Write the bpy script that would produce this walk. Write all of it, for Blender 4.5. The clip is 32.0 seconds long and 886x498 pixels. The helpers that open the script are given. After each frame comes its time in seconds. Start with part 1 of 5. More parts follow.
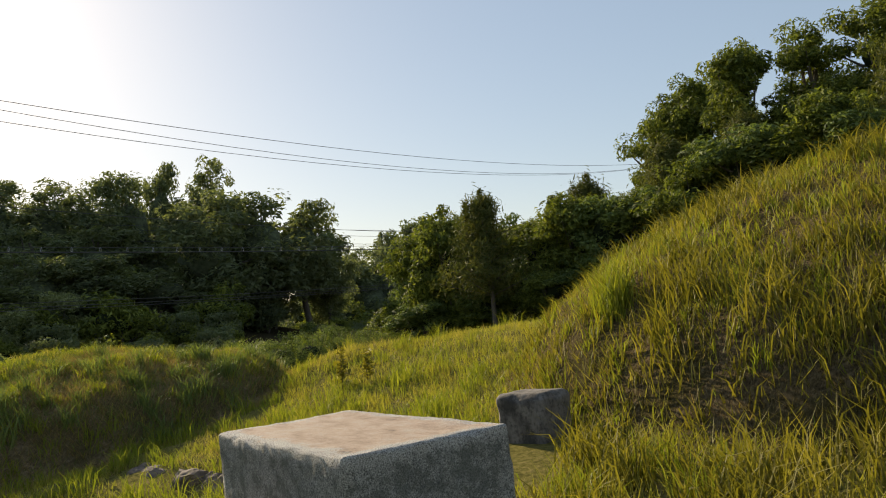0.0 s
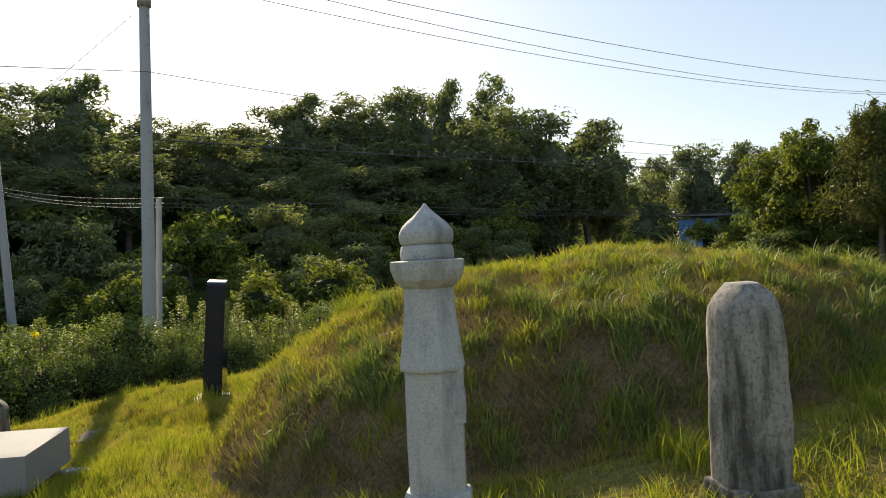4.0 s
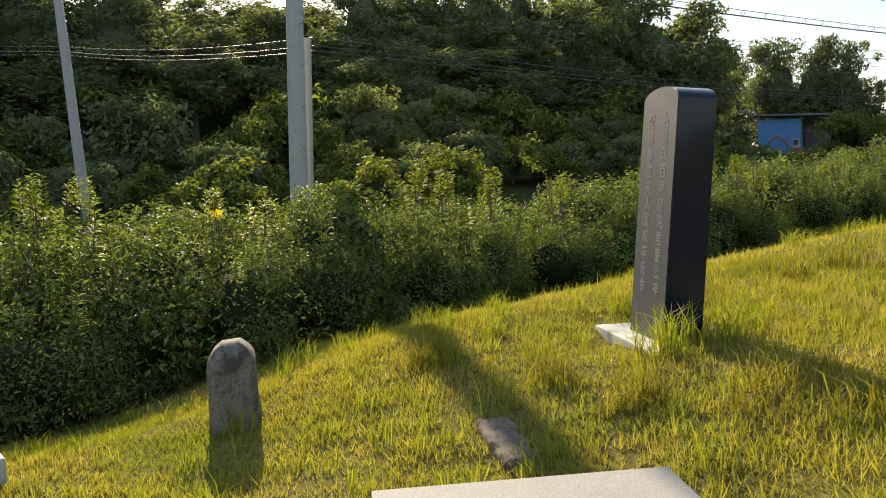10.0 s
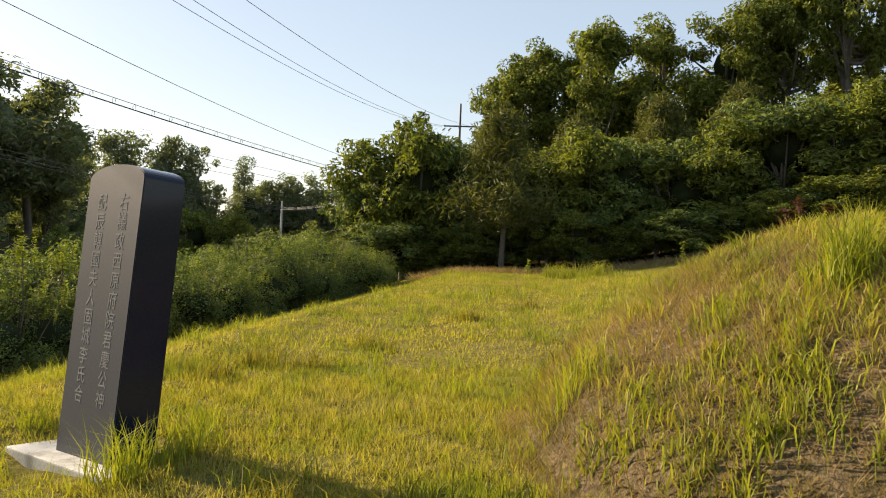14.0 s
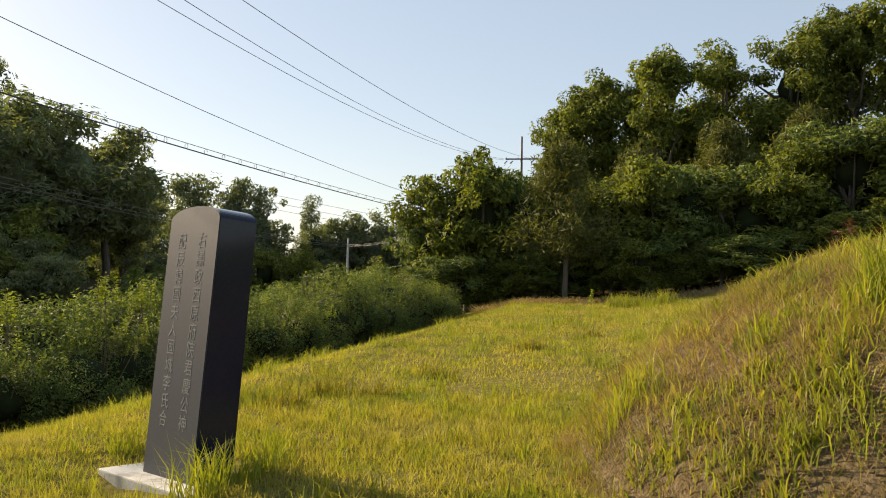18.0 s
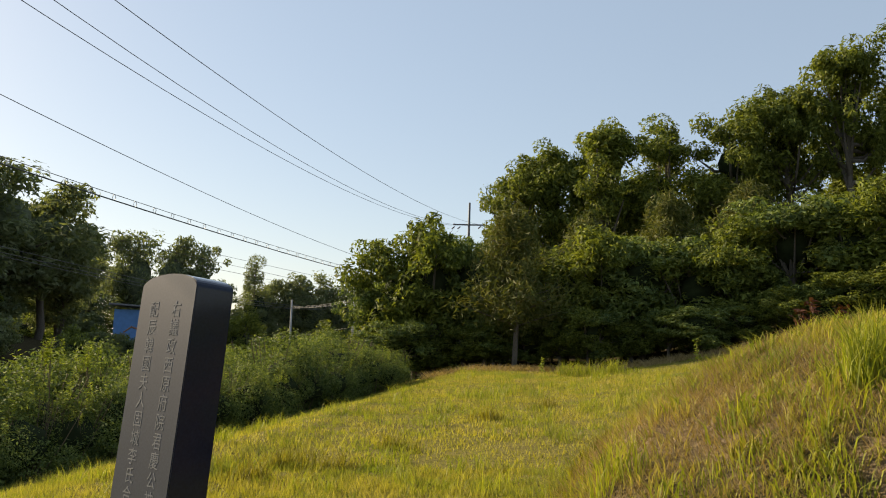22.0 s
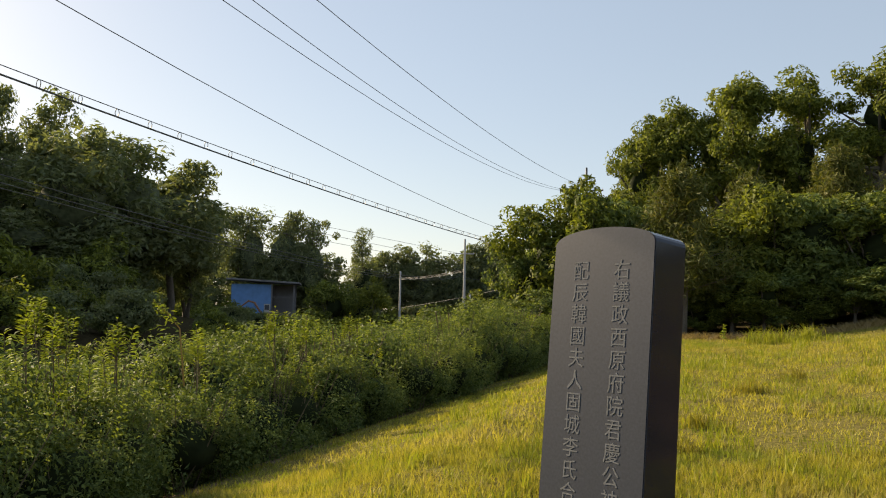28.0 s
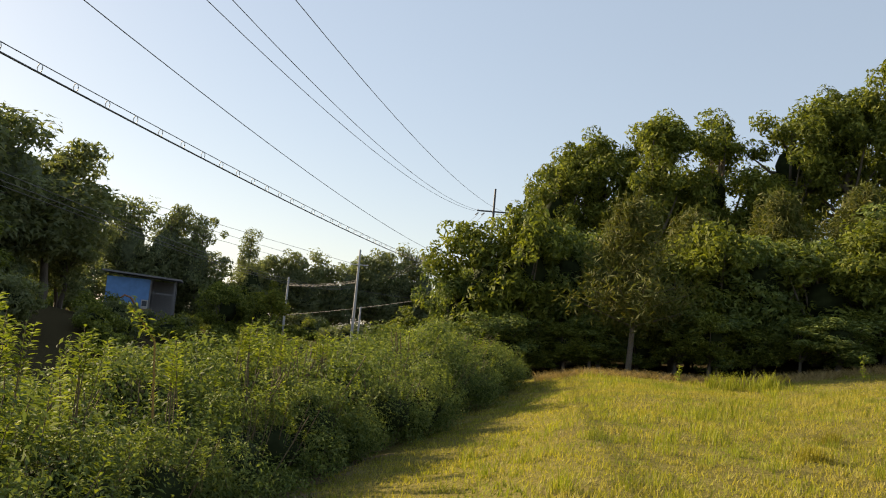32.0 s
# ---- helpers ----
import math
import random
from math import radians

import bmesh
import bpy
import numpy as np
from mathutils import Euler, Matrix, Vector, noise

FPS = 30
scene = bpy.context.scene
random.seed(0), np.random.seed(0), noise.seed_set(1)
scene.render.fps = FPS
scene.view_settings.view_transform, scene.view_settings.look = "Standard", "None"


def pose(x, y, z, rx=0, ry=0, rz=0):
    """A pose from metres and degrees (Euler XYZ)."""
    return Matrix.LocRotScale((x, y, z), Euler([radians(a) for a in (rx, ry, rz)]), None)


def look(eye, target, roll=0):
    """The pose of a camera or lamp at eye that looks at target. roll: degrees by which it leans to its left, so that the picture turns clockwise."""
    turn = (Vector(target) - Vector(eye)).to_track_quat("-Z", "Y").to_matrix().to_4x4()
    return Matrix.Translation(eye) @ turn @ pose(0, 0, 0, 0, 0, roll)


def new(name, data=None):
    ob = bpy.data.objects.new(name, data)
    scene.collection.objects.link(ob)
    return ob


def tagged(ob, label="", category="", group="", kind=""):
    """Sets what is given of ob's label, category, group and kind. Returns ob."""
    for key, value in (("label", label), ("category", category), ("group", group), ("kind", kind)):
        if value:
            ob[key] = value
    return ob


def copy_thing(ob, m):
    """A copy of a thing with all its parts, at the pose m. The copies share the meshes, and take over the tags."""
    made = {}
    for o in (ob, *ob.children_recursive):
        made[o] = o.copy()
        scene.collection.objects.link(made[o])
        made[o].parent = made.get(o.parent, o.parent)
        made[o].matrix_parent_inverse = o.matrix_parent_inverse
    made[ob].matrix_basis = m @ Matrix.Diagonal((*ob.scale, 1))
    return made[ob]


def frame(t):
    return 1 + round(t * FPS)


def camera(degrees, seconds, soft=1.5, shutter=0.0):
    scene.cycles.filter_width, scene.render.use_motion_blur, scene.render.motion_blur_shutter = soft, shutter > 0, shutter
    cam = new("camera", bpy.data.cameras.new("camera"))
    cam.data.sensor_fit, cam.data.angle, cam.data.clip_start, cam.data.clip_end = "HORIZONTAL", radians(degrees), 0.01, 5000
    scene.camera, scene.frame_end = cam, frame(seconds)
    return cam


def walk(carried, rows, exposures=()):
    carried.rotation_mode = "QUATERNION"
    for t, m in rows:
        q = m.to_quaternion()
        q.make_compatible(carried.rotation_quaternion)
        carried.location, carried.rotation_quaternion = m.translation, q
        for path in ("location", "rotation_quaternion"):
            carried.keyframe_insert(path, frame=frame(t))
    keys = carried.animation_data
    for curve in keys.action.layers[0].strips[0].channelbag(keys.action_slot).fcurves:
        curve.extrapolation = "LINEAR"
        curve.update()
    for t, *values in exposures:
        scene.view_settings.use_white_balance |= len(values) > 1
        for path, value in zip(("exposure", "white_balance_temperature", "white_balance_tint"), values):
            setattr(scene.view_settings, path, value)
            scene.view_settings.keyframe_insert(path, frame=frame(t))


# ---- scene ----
cam = camera(54.1, 32.0, soft=1.05)
METRES, EYE, TILT, LEAN, TURN = 24.0, 1.6, -0.6, 3.8, 35.2
ROWS = [
    (0.0, -0.0006, -0.0004, 0.0002, -0.01, 2.23, 3.14),
    (0.5, -0.0203, 0.0097, -0.0012, 5.33, -0.07, 3.60),
    (1.0, -0.0412, 0.0210, -0.0005, 10.03, -0.17, 3.69),
    (1.5, -0.0653, 0.0283, -0.0024, 9.37, -0.23, 4.21),
    (2.0, -0.0905, 0.0388, -0.0032, 9.88, -0.29, 4.45),
    (2.5, -0.1167, 0.0475, -0.0058, 10.29, -0.26, 4.54),
    (3.0, -0.1424, 0.0588, -0.0086, 12.65, -0.93, 3.23),
    (3.5, -0.1670, 0.0716, -0.0107, 14.27, -1.21, 1.06),
    (5.5, -0.2577, 0.1574, -0.0226, 23.03, -6.38, 0.51),
    (6.0, -0.2819, 0.1832, -0.0254, 26.98, -6.76, 0.83),
    (6.5, -0.3042, 0.2062, -0.0296, 31.45, -6.76, -0.58),
    (7.0, -0.3269, 0.2293, -0.0345, 32.48, -7.54, -1.17),
    (7.5, -0.3510, 0.2478, -0.0390, 34.26, -8.26, -1.79),
    (8.0, -0.3778, 0.2644, -0.0436, 36.02, -9.17, -2.23),
    (8.5, -0.4059, 0.2789, -0.0497, 36.21, -9.24, -2.05),
    (9.0, -0.4358, 0.2952, -0.0545, 32.96, -9.14, -2.49),
    (9.5, -0.4633, 0.3090, -0.0637, 26.15, -8.03, -2.16),
    (10.0, -0.4875, 0.3264, -0.0681, 17.51, -8.27, -0.34),
    (10.5, -0.5107, 0.3403, -0.0704, 7.27, -7.85, -2.91),
    (11.0, -0.5291, 0.3568, -0.0714, -0.05, -7.33, -3.49),
    (11.5, -0.5390, 0.3692, -0.0736, -10.59, -6.25, -4.31),
    (12.0, -0.5410, 0.3728, -0.0728, -16.11, -4.68, -3.43),
    (12.5, -0.5375, 0.3705, -0.0722, -17.17, -2.65, -3.21),
    (13.0, -0.5324, 0.3652, -0.0713, -17.96, -2.08, -5.87),
    (13.5, -0.5262, 0.3582, -0.0698, -21.64, -0.96, -5.98),
    (14.0, -0.5200, 0.3590, -0.0705, -24.08, 0.12, -6.23),
    (14.5, -0.5185, 0.3588, -0.0690, -24.30, 2.73, -6.70),
    (16.5, -0.5247, 0.3425, -0.0722, -20.89, 2.68, -5.41),
    (17.0, -0.5240, 0.3420, -0.0723, -20.49, 2.39, -5.52),
    (17.5, -0.5232, 0.3415, -0.0720, -19.75, 2.00, -5.30),
    (18.0, -0.5226, 0.3442, -0.0717, -19.73, 1.92, -4.90),
    (18.5, -0.5229, 0.3477, -0.0704, -21.99, 3.44, -4.84),
    (19.0, -0.5246, 0.3488, -0.0708, -23.08, 4.06, -4.86),
    (19.5, -0.5261, 0.3497, -0.0708, -23.40, 4.52, -5.32),
    (20.0, -0.5267, 0.3497, -0.0702, -23.54, 5.08, -5.68),
    (20.5, -0.5269, 0.3499, -0.0704, -23.60, 5.44, -5.76),
    (21.0, -0.5285, 0.3517, -0.0703, -23.56, 5.80, -5.65),
    (21.5, -0.5303, 0.3517, -0.0702, -23.50, 6.13, -5.66),
    (22.0, -0.5326, 0.3489, -0.0698, -23.51, 6.47, -5.84),
    (22.5, -0.5355, 0.3476, -0.0690, -24.59, 6.81, -5.85),
    (23.0, -0.5386, 0.3512, -0.0701, -28.95, 7.64, -3.38),
    (23.5, -0.5419, 0.3534, -0.0707, -32.70, 9.20, 0.09),
    (24.0, -0.5477, 0.3508, -0.0720, -33.93, 9.11, -2.37),
    (24.5, -0.5533, 0.3490, -0.0721, -33.89, 8.84, -3.82),
    (25.0, -0.5599, 0.3523, -0.0723, -30.24, 8.29, -4.49),
    (25.5, -0.5718, 0.3625, -0.0739, -27.80, 7.54, -3.60),
    (27.5, -0.5954, 0.4132, -0.0783, -24.26, 4.70, -3.05),
    (28.0, -0.6046, 0.4259, -0.0795, -17.19, 3.89, -4.95),
    (28.5, -0.6176, 0.4383, -0.0801, -10.34, 3.05, -5.04),
    (29.0, -0.6338, 0.4557, -0.0836, -8.09, 2.72, -5.12),
    (29.5, -0.6459, 0.4745, -0.0849, -6.72, 2.52, -5.29),
    (30.0, -0.6561, 0.4894, -0.0856, -7.26, 2.70, -6.09),
    (30.5, -0.6568, 0.5018, -0.0860, -8.89, 2.47, -6.99),
    (31.0, -0.6542, 0.5172, -0.0849, -12.39, 2.83, -8.06),
    (31.5, -0.6549, 0.5342, -0.0845, -20.28, 4.09, -8.10),
    (32.0, -0.6489, 0.5440, -0.0817, -25.44, 5.79, -9.24),
]
walk(cam, [(t, pose(0, 0, EYE, TILT, LEAN, 0) @ pose(0, 0, 0, 0, 0, TURN) @ pose(METRES * x, METRES * y, METRES * z, 90 + pitch, roll, yaw)) for t, x, y, z, yaw, pitch, roll in ROWS], exposures=[(0.0, 0.6, 7400, 12), (1.0, 0.7, 7350, 12), (3.0, 0.74, 7300, 12), (6.0, 1.55, 7250, 11), (8.0, 1.62, 7350, 11), (9.3, 1.18, 7400, 11), (11.0, 1.36, 7800, 13), (13.0, 1.24, 8000, 15), (18.0, 1.06, 8050, 15), (20.0, 1.01, 7900, 14), (24.0, 0.89, 7650, 13), (27.0, 0.98, 7950, 14), (29.0, 1.04, 8100, 15), (30.5, 1.2, 8100, 15), (32.0, 1.06, 8100, 15)])

# ---- light ----
SUN_EL, SUN_AZ = radians(24.0), radians(-66.3)   # azimuth from +y towards +x
sun_dir = Vector((math.sin(SUN_AZ) * math.cos(SUN_EL), math.cos(SUN_AZ) * math.cos(SUN_EL), math.sin(SUN_EL)))
world = bpy.data.worlds.new("sky")
scene.world = world
world.use_nodes = True
wn = world.node_tree.nodes
sky = wn.new("ShaderNodeTexSky")
sky.sky_type = "NISHITA"
sky.sun_disc = False
sky.sun_elevation, sky.sun_rotation = SUN_EL, SUN_AZ
sky.air_density, sky.dust_density, sky.ozone_density = 1.0, 0.6, 1.0
wn["Background"].inputs["Strength"].default_value = 0.073
hazy = wn.new("ShaderNodeMix")            # summer haze evens out the clear sky
hazy.data_type = "RGBA"
hazy.inputs[0].default_value = 0.43
hazy.inputs[7].default_value = (3.8, 5.4, 7.75, 1)
world.node_tree.links.new(sky.outputs["Color"], hazy.inputs[6])
world.node_tree.links.new(hazy.outputs[2], wn["Background"].inputs["Color"])
sun = new("sun", bpy.data.lights.new("sun", "SUN"))
sun.data.energy, sun.data.angle, sun.data.color = 5.0, radians(0.6), (1.0, 0.9, 0.72)
sun.matrix_world = look((0, 0, 40), Vector((0, 0, 40)) - sun_dir)


# ---- materials ----
def nodes_of(name, rough=0.8, metal=0.0, spec=0.3):
    m = bpy.data.materials.new(name)
    m.use_nodes = True
    b = m.node_tree.nodes["Principled BSDF"]
    b.inputs["Roughness"].default_value = rough
    b.inputs["Metallic"].default_value = metal
    b.inputs["Specular IOR Level"].default_value = spec
    return m, m.node_tree, b


def ramp(tree, fac, stops):
    r = tree.nodes.new("ShaderNodeValToRGB")
    e = r.color_ramp.elements
    while len(e) < len(stops):
        e.new(0.5)
    for el, (p, c) in zip(e, stops):
        el.position, el.color = p, (*c, 1)
    tree.links.new(fac, r.inputs["Fac"])
    return r.outputs["Color"]


def noise_tex(tree, scale, detail=4.0, rough=0.55, coords="Object", stretch=None):
    tc = tree.nodes.new("ShaderNodeTexCoord")
    n = tree.nodes.new("ShaderNodeTexNoise")
    n.inputs["Scale"].default_value, n.inputs["Detail"].default_value, n.inputs["Roughness"].default_value = scale, detail, rough
    src = tc.outputs[coords]
    if stretch:
        mp = tree.nodes.new("ShaderNodeMapping")
        mp.inputs["Scale"].default_value = stretch
        tree.links.new(src, mp.inputs["Vector"])
        src = mp.outputs["Vector"]
    tree.links.new(src, n.inputs["Vector"])
    return n.outputs["Fac"]


def mixc(tree, fac, a, b, blend="MIX"):
    m = tree.nodes.new("ShaderNodeMix")
    m.data_type, m.blend_type = "RGBA", blend
    for sock, v in ((0, fac), (6, a), (7, b)):
        if isinstance(v, (int, float)):
            m.inputs[sock].default_value = v
        elif isinstance(v, tuple):
            m.inputs[sock].default_value = (*v, 1)
        else:
            tree.links.new(v, m.inputs[sock])
    return m.outputs[2]


def bump(tree, bsdf, height, strength=0.3, dist=0.02):
    b = tree.nodes.new("ShaderNodeBump")
    b.inputs["Strength"].default_value, b.inputs["Distance"].default_value = strength, dist
    tree.links.new(height, b.inputs["Height"])
    tree.links.new(b.outputs["Normal"], bsdf.inputs["Normal"])


def leaf_material(name, dark, mid, light, trans=0.35, rough=0.5, tint=0.25, patches=()):
    """Leaves or blades: colour by island, thin enough to let sun through."""
    m, t, b = nodes_of(name, rough + 0.1, 0, 0.18)
    geo = t.nodes.new("ShaderNodeNewGeometry")
    info = t.nodes.new("ShaderNodeObjectInfo")
    col = ramp(t, geo.outputs["Random Per Island"], [(0.0, dark), (0.55, mid), (1.0, light)])
    warm = mixc(t, 0.6, mid, (mid[0] * 1.5, mid[1] * 1.2, mid[2] * 0.7))
    fac = t.nodes.new("ShaderNodeMath")
    fac.operation = "MULTIPLY"
    t.links.new(info.outputs["Random"], fac.inputs[0])
    fac.inputs[1].default_value = tint
    col = mixc(t, fac.outputs[0], col, warm)
    big = noise_tex(t, 0.6, 2.0)
    col = mixc(t, ramp(t, big, [(0.35, (0.0, 0.0, 0.0)), (0.7, (0.35, 0.35, 0.35))]), col, dark)
    for scale, lo, hi, c, amount in patches:
        col = mixc(t, ramp(t, noise_tex(t, scale, 3.0, 0.6), [(lo, (0.0, 0.0, 0.0)), (hi, (amount, amount, amount))]), col, c)
    t.links.new(col, b.inputs["Base Color"])
    tr = t.nodes.new("ShaderNodeBsdfTranslucent")
    tcol = mixc(t, 1.0, col, (1.0, 1.0, 0.45), "MULTIPLY")
    t.links.new(tcol, tr.inputs["Color"])
    mx = t.nodes.new("ShaderNodeMixShader")
    mx.inputs["Fac"].default_value = trans
    t.links.new(b.outputs["BSDF"], mx.inputs[1])
    t.links.new(tr.outputs["BSDF"], mx.inputs[2])
    t.links.new(mx.outputs["Shader"], t.nodes["Material Output"].inputs["Surface"])
    return m


def stone_material(name, base, dark, stain, grain=60.0, rough=0.85, stain_at=0.55, streak=3.0, pull=0.3):
    m, t, b = nodes_of(name, rough, 0, 0.3)
    speck = noise_tex(t, grain, 3.0, 0.7)
    col = ramp(t, speck, [(0.3, dark), (0.5, base), (0.75, tuple(min(1, c * 1.18) for c in base))])
    big = noise_tex(t, streak or 3.0, 5.0, 0.65, stretch=(1, 1, pull) if streak else None)
    col = mixc(t, ramp(t, big, [(stain_at - 0.07, (0.0, 0.0, 0.0)), (stain_at + 0.1, (0.85, 0.85, 0.85))]), col, stain)
    lich = noise_tex(t, 14.0, 4.0, 0.7)
    col = mixc(t, ramp(t, lich, [(0.6, (0.0, 0.0, 0.0)), (0.72, (0.5, 0.5, 0.5))]), col, tuple(min(1, c * 1.3) for c in base))
    t.links.new(col, b.inputs["Base Color"])
    bump(t, b, speck, 0.5, 0.006)
    return m


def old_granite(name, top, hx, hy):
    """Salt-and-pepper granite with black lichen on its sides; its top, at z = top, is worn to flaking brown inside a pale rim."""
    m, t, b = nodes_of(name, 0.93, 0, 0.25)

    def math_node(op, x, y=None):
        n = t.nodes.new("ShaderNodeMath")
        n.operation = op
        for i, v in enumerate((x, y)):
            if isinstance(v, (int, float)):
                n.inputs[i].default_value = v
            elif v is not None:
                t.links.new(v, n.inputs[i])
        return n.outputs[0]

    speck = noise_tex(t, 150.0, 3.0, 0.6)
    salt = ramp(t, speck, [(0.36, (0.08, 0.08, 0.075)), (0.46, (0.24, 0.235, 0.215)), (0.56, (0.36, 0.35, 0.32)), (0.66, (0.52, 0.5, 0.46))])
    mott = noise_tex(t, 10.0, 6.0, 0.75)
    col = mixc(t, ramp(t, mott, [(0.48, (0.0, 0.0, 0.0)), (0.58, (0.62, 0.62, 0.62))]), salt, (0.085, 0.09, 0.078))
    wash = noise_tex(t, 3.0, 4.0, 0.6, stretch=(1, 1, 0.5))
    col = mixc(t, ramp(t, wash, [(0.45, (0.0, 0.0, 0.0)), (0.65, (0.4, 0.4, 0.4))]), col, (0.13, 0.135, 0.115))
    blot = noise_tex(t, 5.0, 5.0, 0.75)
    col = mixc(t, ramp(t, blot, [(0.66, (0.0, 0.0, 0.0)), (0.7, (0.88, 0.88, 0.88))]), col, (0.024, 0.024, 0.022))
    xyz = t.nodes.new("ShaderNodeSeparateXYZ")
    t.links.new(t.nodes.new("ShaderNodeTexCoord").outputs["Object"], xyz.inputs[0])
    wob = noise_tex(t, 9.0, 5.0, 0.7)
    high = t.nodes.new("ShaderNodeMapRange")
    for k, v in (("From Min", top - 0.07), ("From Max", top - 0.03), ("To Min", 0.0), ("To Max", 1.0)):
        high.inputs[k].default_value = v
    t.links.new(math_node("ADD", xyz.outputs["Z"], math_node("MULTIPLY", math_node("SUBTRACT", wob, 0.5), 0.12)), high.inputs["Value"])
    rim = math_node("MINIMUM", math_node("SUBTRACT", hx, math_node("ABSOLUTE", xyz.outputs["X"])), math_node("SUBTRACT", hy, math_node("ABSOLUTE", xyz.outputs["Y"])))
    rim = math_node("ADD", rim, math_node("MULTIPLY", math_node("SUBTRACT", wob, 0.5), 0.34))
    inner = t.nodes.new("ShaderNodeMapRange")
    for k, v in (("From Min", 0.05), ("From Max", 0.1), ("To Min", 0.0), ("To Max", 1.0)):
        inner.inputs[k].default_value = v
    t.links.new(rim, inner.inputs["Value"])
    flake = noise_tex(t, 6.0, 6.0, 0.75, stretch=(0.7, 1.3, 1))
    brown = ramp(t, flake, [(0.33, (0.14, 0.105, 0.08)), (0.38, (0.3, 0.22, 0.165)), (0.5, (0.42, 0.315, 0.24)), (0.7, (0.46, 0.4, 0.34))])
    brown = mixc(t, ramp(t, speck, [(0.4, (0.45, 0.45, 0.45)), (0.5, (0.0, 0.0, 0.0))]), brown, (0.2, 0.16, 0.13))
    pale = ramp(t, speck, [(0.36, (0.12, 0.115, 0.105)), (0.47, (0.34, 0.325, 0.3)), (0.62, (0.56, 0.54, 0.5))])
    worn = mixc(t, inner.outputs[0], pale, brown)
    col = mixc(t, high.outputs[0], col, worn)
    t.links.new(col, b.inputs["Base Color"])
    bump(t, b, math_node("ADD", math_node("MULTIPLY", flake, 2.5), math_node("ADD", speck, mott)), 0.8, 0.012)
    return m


def plain_material(name, c, rough=0.6, metal=0.0, var=0.15, scale=8.0, spec=0.4, relief=0.15):
    m, t, b = nodes_of(name, rough, metal, spec)
    n = noise_tex(t, scale, 5.0)
    col = ramp(t, n, [(0.3, tuple(v * (1 - var) for v in c)), (0.7, tuple(min(1, v * (1 + var)) for v in c))])
    t.links.new(col, b.inputs["Base Color"])
    bump(t, b, n, relief, 0.01)
    return m


def ground_material():
    m, t, b = nodes_of("turf_soil", 1.0, 0, 0.0)
    fine = noise_tex(t, 18.0, 6.0, 0.7)
    turf = ramp(t, fine, [(0.3, (0.06, 0.058, 0.02)), (0.5, (0.15, 0.132, 0.04)), (0.72, (0.25, 0.2, 0.085))])
    patch = noise_tex(t, 0.7, 4.0)
    col = mixc(t, ramp(t, patch, [(0.56, (0.0, 0.0, 0.0)), (0.68, (0.35, 0.35, 0.35))]), turf, (0.1, 0.075, 0.04))
    xyz = t.nodes.new("ShaderNodeSeparateXYZ")
    t.links.new(t.nodes.new("ShaderNodeTexCoord").outputs["Object"], xyz.inputs[0])
    off = t.nodes.new("ShaderNodeMath")       # trodden soil along the hedge foot, broken by noise
    off.operation = "MULTIPLY_ADD"
    t.links.new(noise_tex(t, 0.9, 5.0, 0.7), off.inputs[0])
    off.inputs[1].default_value = 2.4
    t.links.new(xyz.outputs["X"], off.inputs[2])
    soil = t.nodes.new("ShaderNodeMapRange")
    for k, v in (("From Min", -22.55), ("From Max", -22.15), ("To Min", 0.9), ("To Max", 0.0)):
        soil.inputs[k].default_value = v
    t.links.new(off.outputs[0], soil.inputs["Value"])
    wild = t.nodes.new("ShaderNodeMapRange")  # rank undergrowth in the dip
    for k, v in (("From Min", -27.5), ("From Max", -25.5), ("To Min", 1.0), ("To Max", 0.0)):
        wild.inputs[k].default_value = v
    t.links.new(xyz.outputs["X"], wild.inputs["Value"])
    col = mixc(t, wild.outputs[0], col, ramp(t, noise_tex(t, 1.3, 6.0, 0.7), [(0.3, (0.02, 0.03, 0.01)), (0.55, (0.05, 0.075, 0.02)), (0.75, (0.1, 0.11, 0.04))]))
    edge = t.nodes.new("ShaderNodeMath")      # a bare field across the dip
    edge.operation = "MULTIPLY_ADD"
    t.links.new(noise_tex(t, 0.12, 4.0), edge.inputs[0])
    edge.inputs[1].default_value = 14.0
    t.links.new(xyz.outputs["Y"], edge.inputs[2])
    bare = t.nodes.new("ShaderNodeMapRange")
    for k, v in (("From Min", 9.0), ("From Max", 12.0), ("To Min", 1.0), ("To Max", 0.0)):
        bare.inputs[k].default_value = v
    t.links.new(edge.outputs[0], bare.inputs["Value"])
    west = t.nodes.new("ShaderNodeMapRange")
    for k, v in (("From Min", -42.0), ("From Max", -37.0), ("To Min", 1.0), ("To Max", 0.0)):
        west.inputs[k].default_value = v
    t.links.new(xyz.outputs["X"], west.inputs["Value"])
    crest = t.nodes.new("ShaderNodeMapRange")
    for k, v in (("From Min", -66.0), ("From Max", -61.0), ("To Min", 0.0), ("To Max", 1.0)):
        crest.inputs[k].default_value = v
    t.links.new(xyz.outputs["X"], crest.inputs["Value"])
    field = t.nodes.new("ShaderNodeMath")
    field.operation = "MULTIPLY"
    t.links.new(crest.outputs[0], field.inputs[0])
    t.links.new(west.outputs[0], field.inputs[1])
    dug = t.nodes.new("ShaderNodeMath")
    dug.operation = "MULTIPLY"
    t.links.new(bare.outputs[0], dug.inputs[0])
    t.links.new(field.outputs[0], dug.inputs[1])
    col = mixc(t, dug.outputs[0], col, ramp(t, noise_tex(t, 0.8, 6.0, 0.7), [(0.3, (0.12, 0.095, 0.075)), (0.7, (0.2, 0.16, 0.125))]))
    shade = t.nodes.new("ShaderNodeMapRange")  # leaf litter under the thicket, with the trees' shade in its colour
